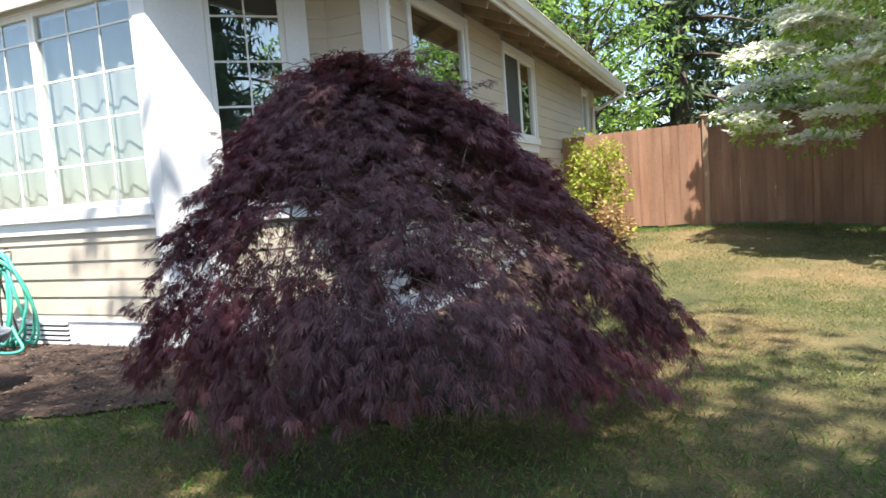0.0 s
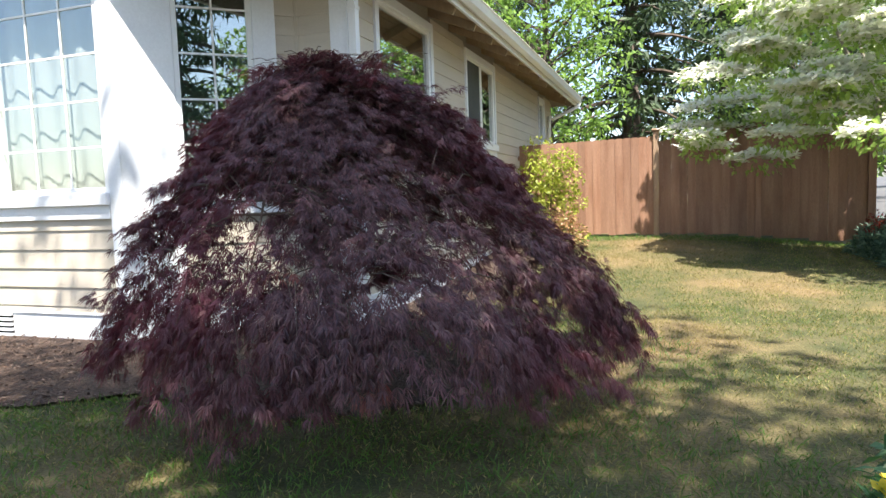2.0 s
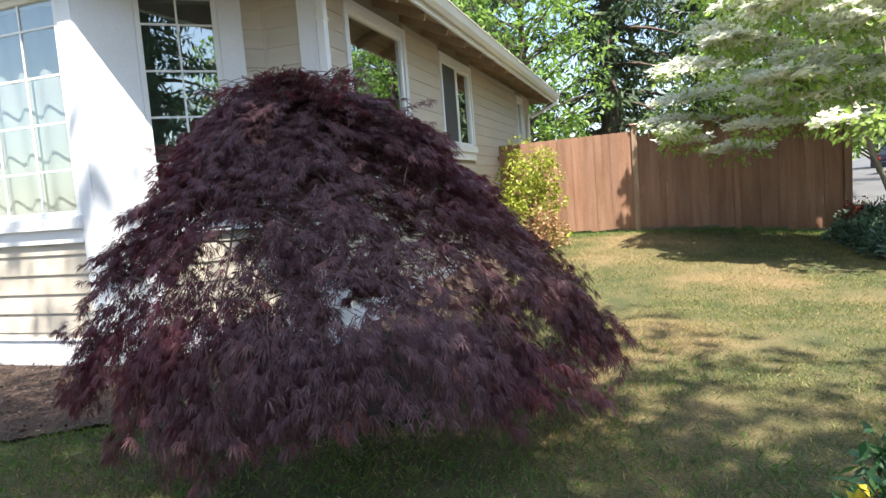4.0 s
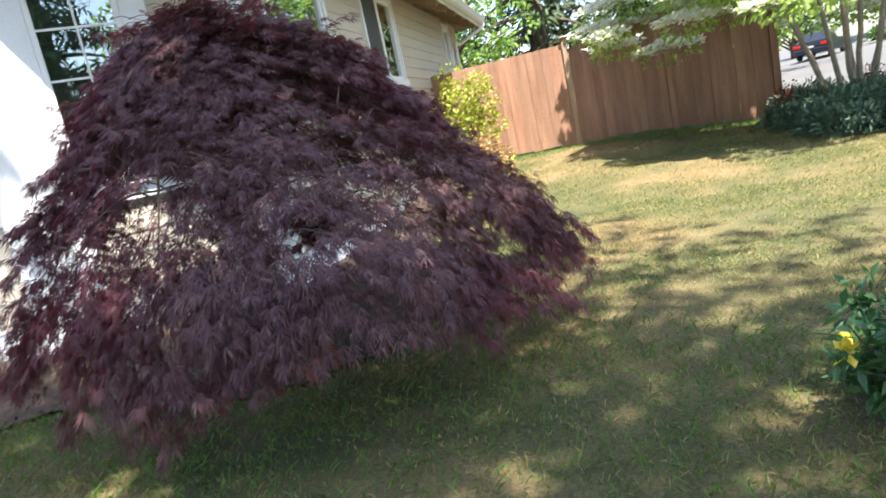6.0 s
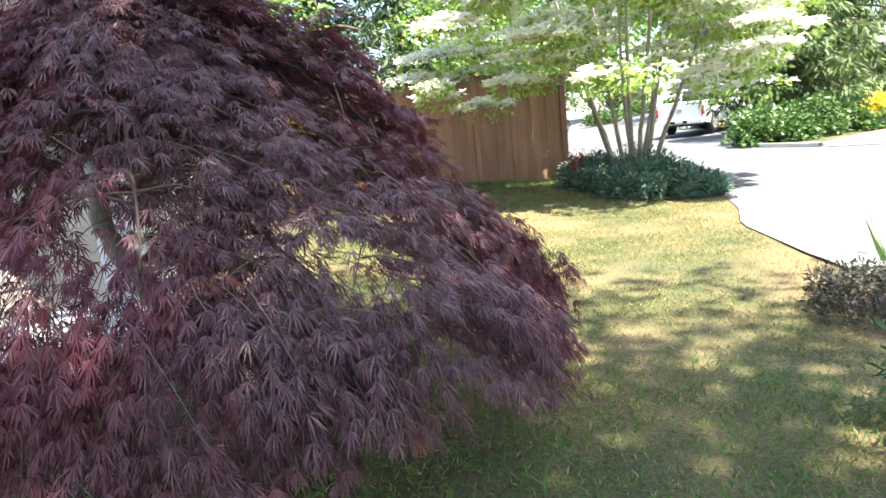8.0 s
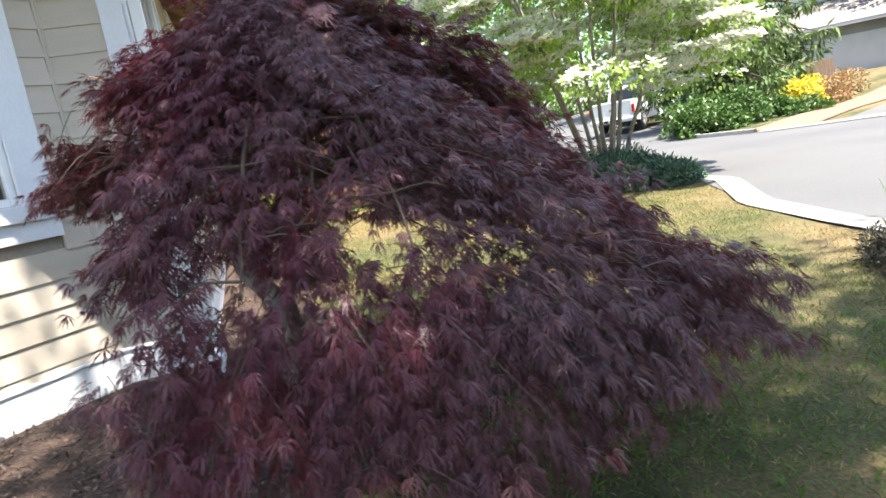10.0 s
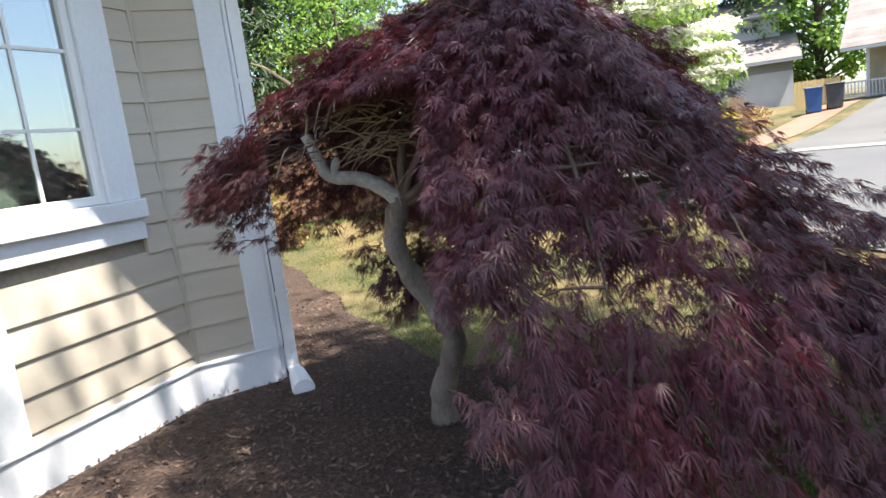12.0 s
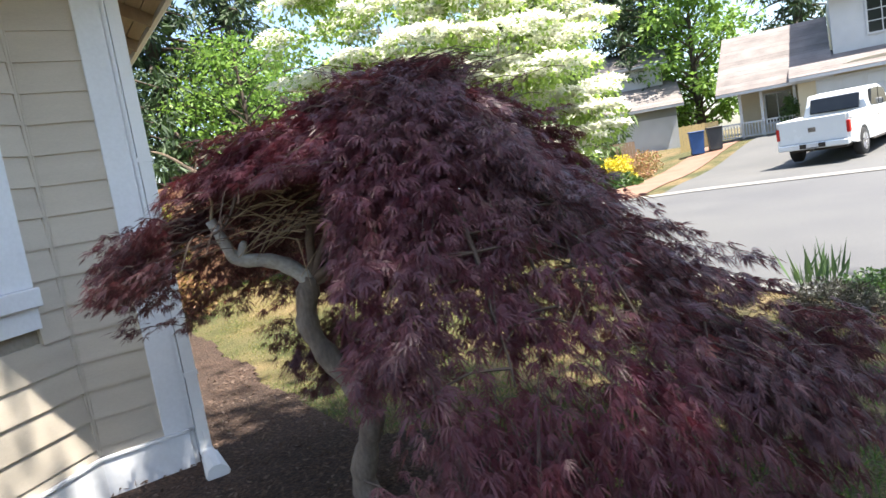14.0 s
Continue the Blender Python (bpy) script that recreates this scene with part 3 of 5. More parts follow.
def window(name, m, x0, x1, z0, z1, units, rows, cols, label, casing=(0.12, 0.12), sill=0.13, glass=None, screen=None):
    """A white window: casing boards, sill, frames, grille bars and one pane a unit."""
    w = thing(name, label, "window", kind="structure")

    def piece(nm, lo, hi, mat=M_VINYL, bev=0.003, parent=w, lab=""):
        return part(nm, box(lo, hi, m, bev), mat, parent, lab)
    cl, cr = casing
    for a, b in ((x0 - cl, x0), (x1, x1 + cr)):
        if b - a > 0.001:
            piece("casing", (a, -0.052, z0 - 0.0), (b, -0.002, z1 + 0.0), M_TRIM)
    piece("casing", (x0 - cl, -0.052, z1), (x1 + cr, -0.002, z1 + 0.1), M_TRIM)
    if sill:
        piece("apron", (x0 - cl, -0.05, z0 - 0.235), (x1 + cr, -0.002, z0 - 0.11), M_TRIM)
        piece("sill", (x0 - cl - 0.01, -0.085, z0 - 0.11), (x1 + cr + 0.01, -0.002, z0 - 0.002), M_TRIM, 0.006)
    step_w = (x1 - x0) / units
    for u in range(units):
        a, b = x0 + u * step_w, x0 + (u + 1) * step_w
        fr = thing("sash", "", "")
        fr.parent = w
        for lo, hi in (((a, -0.03, z0), (a + 0.05, 0.06, z1)), ((b - 0.05, -0.03, z0), (b, 0.06, z1)), ((a + 0.05, -0.03, z0), (b - 0.05, 0.06, z0 + 0.05)), ((a + 0.05, -0.03, z1 - 0.05), (b - 0.05, 0.06, z1))):
            piece("frame", lo, hi, M_VINYL, 0.006, fr)
        ga, gb, gz0, gz1 = a + 0.05, b - 0.05, z0 + 0.05, z1 - 0.05
        pane = part("pane", box((ga, 0.004, gz0), (gb, 0.008, gz1), m), glass or M_GLASS, fr)
        pane.visible_shadow = False
        for c in range(1, cols):
            x = ga + (gb - ga) * c / cols
            piece("muntin", (x - 0.009, -0.004, gz0), (x + 0.009, 0.003, gz1), M_VINYL, 0, fr)
        for r in rows:
            if gz0 < r < gz1:
                piece("muntin", (ga, -0.006, r - 0.009), (gb, 0.001, r + 0.009), M_VINYL, 0, fr)
        if screen == u:
            part("insect_screen", box((ga, -0.018, gz0), (gb, -0.014, gz1), m), M_SCREEN, fr, "dark insect screen")
    return w


ROWS_Z = [1.785, 2.198, 2.61, 3.022]
window("window_1", A, 0.27, 2.99, 1.37, 3.3, 2, ROWS_Z, 3, "wide white bay window with grilles and closed blinds", casing=(0.02, 0.0))
window("window_2", B, 0.47, 1.175, 1.37, 3.3, 1, ROWS_Z, 2, "narrow white bay window with grilles reflecting trees", casing=(0.0, 0.21), glass=M_COATED)
window("window_3", D, 0.66, 2.2, 1.75, 3.28, 1, [], 1, "white picture window reflecting green trees", casing=(0.09, 0.09), glass=M_COATED)
window("window_4", D, 3.74, 5.32, 2.05, 3.28, 2, [], 1, "white sliding window with a dark insect screen", casing=(0.06, 0.06), screen=0, glass=M_COATED)
window("window_5", D, 9.35, 9.95, 2.35, 3.28, 1, [], 1, "small white window near the house's far end", casing=(0.06, 0.06))
window("window_6", frame_of((-6.04, 0), -BAY), 0.45, 1.15, 1.37, 3.3, 1, ROWS_Z, 2, "narrow white bay window with grilles by the porch", casing=(0.12, 0.0))


def blind(m, x0, x1, z0, z1, y, label):
    """A closed upright blind whose slats bow in turn."""
    n = int((x1 - x0) / 0.02)
    v, f = [], []
    for i in range(n + 1):
        x = x0 + (x1 - x0) * i / n
        d = y + 0.016 * math.sin(x * 2 * math.pi / 0.27)
        for z in (z0, z1):
            p = m @ Vector((x, d, z))
            v.append(tuple(p))
    for i in range(n):
        f.append((2 * i, 2 * i + 2, 2 * i + 3, 2 * i + 1))
    b = thing("window_blind", label, "blind")
    part("fabric", (v, f), M_BLIND, b, smooth=True)
    part("head_rail", box((x0, y - 0.03, z1), (x1, y + 0.03, z1 + 0.04), m), M_VINYL, b)
    return b


blind(A, 0.30, 2.96, 1.40, 3.24, 0.105, "closed cream fabric blind behind the bay window")
blind(B, 0.50, 1.145, 1.40, 3.24, 0.115, "closed cream fabric blind behind the narrow bay window")

# crawl-space vent, downspout and its splash pipe
vent = thing("crawlspace_vent", "white louvred crawlspace vent in the skirting", "vent")
for i, z in enumerate((0.035, 0.085, 0.135, 0.185, 0.235)):
    part("louvre", box((0.98, -0.075, z - 0.016), (1.66, -0.035, z + 0.01), A @ Matrix.Identity(4), 0.003), M_TRIM, vent)
part("backing", box((0.98, -0.036, 0.01), (1.66, -0.0345, 0.25), A), M_IRON, vent)


def downspout():
    d = thing("downspout", "white ribbed downspout fixed to the house corner", "downspout")
    outline = [(0.042, -0.03), (0.117, -0.03)] + [(0.117 + (0.004 if k % 2 else 0), -0.022 + 0.07 * k / 8) for k in range(9)] + [(0.117, 0.052), (0.042, 0.052)]
    part("pipe", prism(outline, (0.07, 3.30), 'z'), M_VINYL, d)
    part("elbow", tube_arrays(smooth_line([(0.08, 0.012, 0.22), (0.082, 0.008, 0.09), (0.09, -0.06, 0.05), (0.075, -0.16, 0.035)], 9), 0.045, 10), M_VINYL, d)
    n = 17
    pts = np.linspace((0.085, -0.08, 0.06), (0.06, -0.38, 0.035), n)
    rad = [(0.056 if k % 2 else 0.047) + 0.022 * k / n for k in range(n)]
    part("corrugated_outlet", tube_arrays(pts, rad, 10), M_VINYL, d, "white corrugated outlet pipe")
    part("top_bend", tube_arrays(smooth_line([(0.08, 0.012, 3.26), (0.085, 0.012, 3.33), (0.4, 0.012, 3.36), (0.72, 0.012, 3.40)], 10), 0.042, 8), M_VINYL, d)
    for z in (0.6, 2.0, 3.0):
        part("strap", box((0.036, -0.034, z), (0.126, 0.058, z + 0.03)), M_VINYL, d)
    return d


downspout()
far_spout = thing("downspout", "pale downspout bending back under the eave's end", "downspout")
part("pipe", tube_arrays(smooth_line([(0.72, 10.95, 3.40), (0.70, 10.9, 3.28), (0.2, 10.5, 2.98), (0.07, 10.4, 2.8), (0.06, 10.4, 0.3)], 22), 0.04, 8), M_GUTTER, far_spout)
part("bracket", box((0.0, 10.35, 2.3), (0.11, 10.45, 2.34)), M_GUTTER, far_spout)

# porch beyond the bay
porch = thing("porch", "low brown porch deck with a white post", "porch")
for k in range(9):
    part("deck_board", box((-11, -1.75 + k * 0.185, 0.33), (-6.15, -1.58 + k * 0.185, 0.37)), M_PORCH, porch)
part("footing", box((-11, -1.74, -0.05), (-6.16, -0.02, 0.325)), M_CONC, porch)
part("rim_board", box((-11, -1.80, 0.02), (-6.12, -1.755, 0.365)), M_PORCH, porch)
post = part("post", box((-6.6, -1.6, 0.372), (-6.4, -1.4, 3.4), None, 0.01), M_TRIM, porch)
part("post_base", box((-6.64, -1.64, 0.372), (-6.36, -1.36, 0.52), None, 0.01), M_TRIM, post)


# ---- the maple ----
MC = np.array([0.84, -2.01])
M_TOP = 2.10
PHI = np.radians(np.arange(0, 361, 22.5))
RAD = np.array([1.80, 1.86, 1.84, 1.80, 1.85, 1.90, 1.80, 1.24, 0.90, 0.87, 1.16, 1.36, 1.40, 1.50, 1.86, 1.72, 1.80])
LOW = np.array([0.22, 0.24, 0.85, 0.95, 0.88, 1.02, 1.28, 1.38, 1.60, 1.56, 1.10, 0.30, 0.36, 0.54, 0.50, 0.40, 0.22])
BOW = np.array([2.00, 1.85, 1.75, 2.05, 2.30, 2.40, 2.10, 1.50, 1.30, 1.30, 1.50, 2.00, 2.00, 1.25, 1.00, 1.10, 2.00])


def canopy(phi, rho):
    """Height and radius of the weeping crown's outer skin."""
    p = np.mod(phi, 2 * np.pi)
    r, low, bow = np.interp(p, PHI, RAD), np.interp(p, PHI, LOW), np.interp(p, PHI, BOW)
    low = np.where(low < 0.8, np.maximum(low + 0.07 * np.sin(7 * p + 1.0) + 0.06 * np.sin(15 * p + 0.5), 0.16), low)
    bump = 0.025 * np.sin(5 * p + 0.7) + 0.025 * np.sin(9 * p + 2.0)
    return r * (1 + bump) * rho, low + (M_TOP - low) * (1 - np.clip(rho, 0, 1) ** bow)


def open_side(p):
    """The pruned side towards the house, where trunk and cut limb stand bare."""
    x, y, z = p[:, 0], p[:, 1], p[:, 2]
    inner = (x - 0.30) * 0.8 - (y + 2.2) * 0.42 < 0
    return inner & (((z < 1.24) & ((y < -0.85) | (z < 0.72))) | ((y < -1.22) & (x > -0.14 + 0.2 * (y + 1.4)) & (z < 1.66)))


def maple():
    t = thing("japanese_maple", "weeping laceleaf maple with dark purple leaves in mulch", "tree", at=(0.62, -1.38, 0))
    r = np.random.default_rng(11)

    def sub(name, geo, mat, parent=t, label="", smooth=False):
        v, f = geo
        v = np.asarray(v) - np.array([0.62, -1.38, 0])
        return part(name, (v, f), mat, parent, label, smooth)
    trunk_pts = smooth_line([(0.60, -1.36, -0.05), (0.575, -1.40, 0.14), (0.60, -1.47, 0.32), (0.625, -1.54, 0.50), (0.56, -1.54, 0.66), (0.46, -1.52, 0.84), (0.40, -1.50, 1.0), (0.41, -1.50, 1.12), (0.45, -1.52, 1.24)], 40)
    rad = np.interp(np.linspace(0, 1, 40), [0, 0.06, 0.3, 0.45, 0.7, 1], [0.10, 0.072, 0.058, 0.062, 0.050, 0.052]) * (1 + 0.10 * np.sin(np.arange(40) * 1.1) + 0.06 * np.sin(np.arange(40) * 2.3))
    trunk = sub("trunk", tube_arrays(trunk_pts, rad, 12), M_BARK, label="crooked grey-brown trunk", smooth=True)
    stub = smooth_line([(0.45, -1.52, 1.22), (0.36, -1.48, 1.31), (0.27, -1.44, 1.355), (0.16, -1.39, 1.38), (0.12, -1.38, 1.46), (0.08, -1.36, 1.58)], 20)
    limb = sub("limb", tube_arrays(stub, np.linspace(0.042, 0.023, 20) * (1 + 0.08 * np.sin(np.arange(20) * 2.1)), 9), M_PALEBARK, trunk, "bleached cut limb with a bare end", True)
    sub("limb", tube_arrays(smooth_line([(0.17, -1.395, 1.37), (0.19, -1.40, 1.43), (0.2, -1.41, 1.46)], 6), [0.024, 0.024, 0.022, 0.02, 0.017, 0.012], 8), M_PALEBARK, trunk, "short pruned stub", True)
    # limbs that climb from the fork and arch over to the skin
    twigs, mains = [], []
    n_limb = 22
    for k in range(n_limb):
        phi = 2 * np.pi * (k + 0.35 * r.random()) / n_limb
        end = 0.52 + 0.28 * r.random()
        pts = [np.array([0.45, -1.52, 1.20 + 0.03 * r.random()])]
        rr, z = canopy(phi, 0.35 * end)
        p1 = np.array([MC[0] + rr * np.cos(phi), MC[1] + rr * np.sin(phi), z - 0.30 - 0.2 * r.random()])
        pts.append(pts[0] * 0.5 + p1 * 0.5 + np.array([0, 0, 0.05 * r.random()]) + r.normal(size=3) * 0.04)
        pts.append(p1)
        for u in (0.6, 0.82, 1.0):
            rr, z = canopy(phi + 0.12 * r.normal(), u * end)
            pts.append(np.array([MC[0] + rr * np.cos(phi), MC[1] + rr * np.sin(phi), max(z - 0.19 - 0.05 * r.random(), 0.85)]))
        line = smooth_line(pts, 26)
        line[1:] += np.cumsum(r.normal(size=(25, 3)) * 0.006, 0)
        if 2.75 < phi < 4.1:
            continue
        mains.append(tube_arrays(line, np.linspace(0.017 + 0.009 * r.random(), 0.003, 26), 6))
        for j in range(13):
            i = r.integers(6, 25)
            side = unit(np.cross(line[min(i + 1, 25)] - line[i - 1], [0, 0, 1]))
            out = unit((line[min(i + 1, 25)] - line[i - 1]) + side * r.choice([-1, 1]) * (0.7 + r.random()))
            q = [line[i], line[i] + out * 0.16 + np.array([0, 0, 0.015]), line[i] + out * 0.34 + np.array([0, 0, -0.05 - 0.08 * r.random()])]
            twigs.append(tube_arrays(smooth_line(q, 6), np.linspace(0.0055, 0.0018, 6), 4))
    for k, mn in enumerate(mains):
        sub("branch", mn, M_TWIG, trunk, smooth=True)
    # flat sprays that shingle outwards over the skin, tier over tier, with open places between
    n_outer, n_inner, n_rim = 1900, 600, 300
    n = n_outer + n_inner + n_rim
    phi = r.random(n) * 2 * np.pi
    rho = np.concatenate([np.sqrt(r.random(n_outer)), 0.85 * np.sqrt(r.random(n_inner)), 0.88 + 0.13 * r.random(n_rim)])
    depth = np.concatenate([0.02 + 0.13 * r.random(n_outer) ** 1.6, 0.16 + 0.22 * r.random(n_inner), 0.26 * r.random(n_rim) ** 2 - 0.06])
    rr, z = canopy(phi, rho)
    rr2, z2 = canopy(phi, rho + 0.03)
    slope = np.clip((z - z2) / np.maximum(rr2 - rr, 0.01), 0, 2.4)
    deg = np.degrees(phi)
    z = z - depth
    thin = np.array([0.75 * noise.noise((11.0 * math.cos(p) * q, 11.0 * math.sin(p) * q, 10.0 * h)) for p, q, h in zip(phi, rho, z)])
    gap = np.where((z > 0.60) & (z < 1.50), 0.33, np.where(z < 0.60, 0.28, 0.05))
    gap = np.where((deg > 225) & (deg < 345) & (z > 0.72) & (z < 1.5), 0.40, gap)
    gap = np.where(((deg < 85) | (deg > 350)) & (z < 1.35), 0.31, gap)
    gap = np.where((deg > 225) & (deg < 262) & (z > 0.5) & (z < 1.40), 0.42, gap)
    keep = thin + 0.16 * r.normal(size=n) > -0.40 + 1.05 * gap
    keep &= ~((np.arange(n) >= n_outer) & (np.arange(n) < n_outer + n_inner) & (z < 1.05))
    out = np.stack([np.cos(phi), np.sin(phi), 0 * phi], 1)
    tang = np.stack([-np.sin(phi), np.cos(phi), 0 * phi], 1)
    fall = 0.10 + 0.40 * slope + 0.55 * np.clip((0.8 - z) / 0.6, 0, 1)
    sd = unit(out + tang * 0.42 * r.normal(size=(n, 1)) + np.array([0, 0, -1.0]) * (fall * (0.75 + 0.5 * r.random(n)))[:, None])
    tip = np.stack([MC[0] + rr * np.cos(phi), MC[1] + rr * np.sin(phi), z], 1) + out * (0.05 * r.normal(size=(n, 1)))
    # close the very top, where all sprays would point away
    tip -= out * (0.42 * r.random(n) * np.clip(1.4 - rho / 0.22, 0, 1))[:, None]
    # wisps that stand out over the dome
    wisp = (np.arange(n) < 46) & (rho < 0.75)
    tip[wisp] += out[wisp] * 0.10 + np.array([0, 0, 0.11])
    sd[wisp] = unit(out[wisp] + tang[wisp] * 0.5 * r.normal(size=(int(wisp.sum()), 1)) + np.array([0, 0, 0.10]))
    # a few low sprays that hang behind the bare trunk
    extra = 34
    ex = np.stack([0.42 + 0.50 * r.random(extra), -1.10 + 0.30 * r.random(extra), 0.52 + 0.36 * r.random(extra)], 1)
    exd = unit(np.stack([-0.7 + 0.5 * r.normal(size=extra), 0.1 + 0.5 * r.normal(size=extra), -0.35 - 0.3 * r.random(extra)], 1))
    ln = np.concatenate([0.24 + 0.22 * r.random(n), 0.20 + 0.10 * r.random(extra)])
    tip, sd = np.concatenate([tip, ex]), np.concatenate([sd, exd])
    keep = np.concatenate([keep, np.ones(extra, bool)])
    bare = open_side(tip) | open_side(tip - sd * 0.12)
    bare[n:] = False
    keep &= (tip[:, 2] > 0.10) & ~bare
    tip, sd, ln = tip[keep], sd[keep], ln[keep]
    root = tip - sd * ln[:, None]
    wide = unit(np.cross(sd, np.array([0, 0, 1.0]) + 0.22 * r.normal(size=sd.shape)))
    for o, d, l in zip(root, sd, ln):
        q = np.array([o - d * 0.07 + [0, 0, -0.03], o, o + d * l * 0.5 + [0, 0, 0.012], o + d * l])
        twigs.append(tube_arrays(q, [0.0024, 0.0021, 0.0016, 0.0009], 3))
    # leaves at the nodes and on short side shoots, all in the plane of the spray
    per = 34
    u = 0.12 + 0.88 * r.random((len(tip), per))
    off = (0.010 + 0.115 * r.random(u.shape) ** 1.3) * (1.15 - 0.62 * u) * np.where(np.arange(per) % 2, 1.0, -1.0)
    base = root[:, None] + sd[:, None] * (ln[:, None] * u)[..., None] + wide[:, None] * off[..., None]
    base = base + sd[:, None] * (0.5 * np.abs(off))[..., None] + np.array([0, 0, 1.0]) * (0.014 - 1.5 * off ** 2 + 0.009 * r.normal(size=off.shape))[..., None]
    young_spray = r.random(len(tip)) < 0.005 + 0.022 * (tip[:, 2] < 0.55)
    young = np.repeat(young_spray, per) & (r.random(len(tip) * per) < 0.8)
    sgn = np.sign(off).reshape(-1, 1)
    base, dirs, side = base.reshape(-1, 3), np.repeat(sd, per, 0), np.repeat(wide, per, 0)
    base[:, 2] = np.maximum(base[:, 2], 0.06)
    hang = np.clip((1.0 - base[:, 2]) / 0.7, 0, 1)[:, None]
    ldir = unit(dirs * 0.8 + side * sgn * 0.75 * r.random((len(dirs), 1)) + np.array([0, 0, -1.0]) * (0.06 + 0.22 * r.random((len(dirs), 1)) + 0.5 * hang) + 0.16 * r.normal(size=dirs.shape))
    lside = unit(np.cross(ldir, unit(np.array([0, 0, 1.0]) + 0.34 * r.normal(size=ldir.shape))))
    free = np.repeat(np.arange(len(tip)) >= len(tip) - extra, per)
    shut = free | ~open_side(base + ldir * 0.05 + np.array([0, 0, -0.02]))
    base, ldir, lside, young, hang = base[shut], ldir[shut], lside[shut], young[shut], hang[shut]
    petiole = base + ldir * 0.014
    L = 0.044 + 0.036 * r.random(len(base)) + 0.012 * hang[:, 0]
    vs, fs, vy, fy = [], [], [], []
    o1 = o2 = 0
    for ang, sc in ((-64, 0.5), (-41, 0.78), (-20, 0.95), (0, 1.0), (20, 0.95), (41, 0.78), (64, 0.5)):
        a = np.radians(ang + 7 * r.normal(size=len(base)))[:, None]
        d = unit(ldir * np.cos(a) + lside * np.sin(a) + np.array([0, 0, -1.0]) * (0.08 + 0.22 * hang))
        w = unit(lside * np.cos(a) - ldir * np.sin(a))
        v, f = blades(petiole, d, w, L * sc, 0.0040 + 0.0024 * r.random(len(base)), 0.45, 0.14)
        v4 = v.reshape(-1, 4, 3)
        a_, b_ = v4[~young].reshape(-1, 3), v4[young].reshape(-1, 3)
        vs.append(a_)
        fs.append(np.arange(len(a_)).reshape(-1, 4) + o1)
        o1 += len(a_)
        vy.append(b_)
        fy.append(np.arange(len(b_)).reshape(-1, 4) + o2)
        o2 += len(b_)
    crown = sub("crown", (np.concatenate(vs), np.concatenate(fs)), M_MAPLE, label="drooping crown of finely cut purple leaves")
    sub("young_leaves", (np.concatenate(vy), np.concatenate(fy)), M_MAPLETIP, crown, "pinkish young leaves")
    tagged(sub("twig_mass", joined(twigs), M_TWIG, crown, "fine dark drooping twigs"), kind="stuff")
    # bare dead twigs under the open side
    dead = []
    for q in ([(0.08, -1.36, 1.56), (0.10, -1.37, 1.68), (0.06, -1.35, 1.78), (0.08, -1.36, 1.88)], [(0.10, -1.37, 1.70), (0.16, -1.40, 1.77), (0.2, -1.42, 1.79)],
              [(0.07, -1.36, 1.80), (-0.04, -1.32, 1.90), (-0.1, -1.3, 1.93)], [(0.08, -1.36, 1.86), (0.2, -1.42, 1.90), (0.34, -1.5, 1.87)]):
        dead.append(tube_arrays(smooth_line(q, 8), np.linspace(0.008, 0.003, 8), 5))
    for k in range(60):
        s = np.array([0.28 + 0.4 * r.random(), -1.75 + 0.35 * r.random(), 1.42 + 0.32 * r.random()])
        d = unit(np.array([-0.8, 0.25, 0.05]) + 0.35 * r.normal(size=3))
        q = [s, s + d * 0.1 + [0, 0, 0.015], s + d * 0.24 + [0, 0, -0.02 + 0.02 * r.normal()]]
        dead.append(tube_arrays(smooth_line(q, 5), np.linspace(0.0036, 0.0016, 5), 4))
    tagged(sub("dead_twig_mass", joined(dead), M_DEADTWIG, trunk, "bare pale dead twigs inside the crown"), kind="stuff")
    return t


maple()


# ---- other trees and shrubs ----
def leaf_cloud(centers, radii, n, size, r, flat=0.8, tilt=0.8, droop=0.25, shape=0.55):
    """Leaves scattered through many small clumps, denser at their skins."""
    k = r.integers(0, len(centers), n)
    d = rand_unit(n, r)
    d[:, 2] *= flat
    rr = radii[k] * (0.55 + 0.5 * r.random(n) ** 0.5)
    o = centers[k] + d * rr[:, None]
    way = unit(d + 0.7 * r.normal(size=(n, 3)) + np.array([0, 0, -droop]))
    nrm = unit(np.array([0, 0, 1.0]) + tilt * r.normal(size=(n, 3)))
    w = unit(np.cross(way, nrm))
    L = size * (0.65 + 0.7 * r.random(n))
    return blades(o, way, w, L, L * shape, 0.45, 0.1)


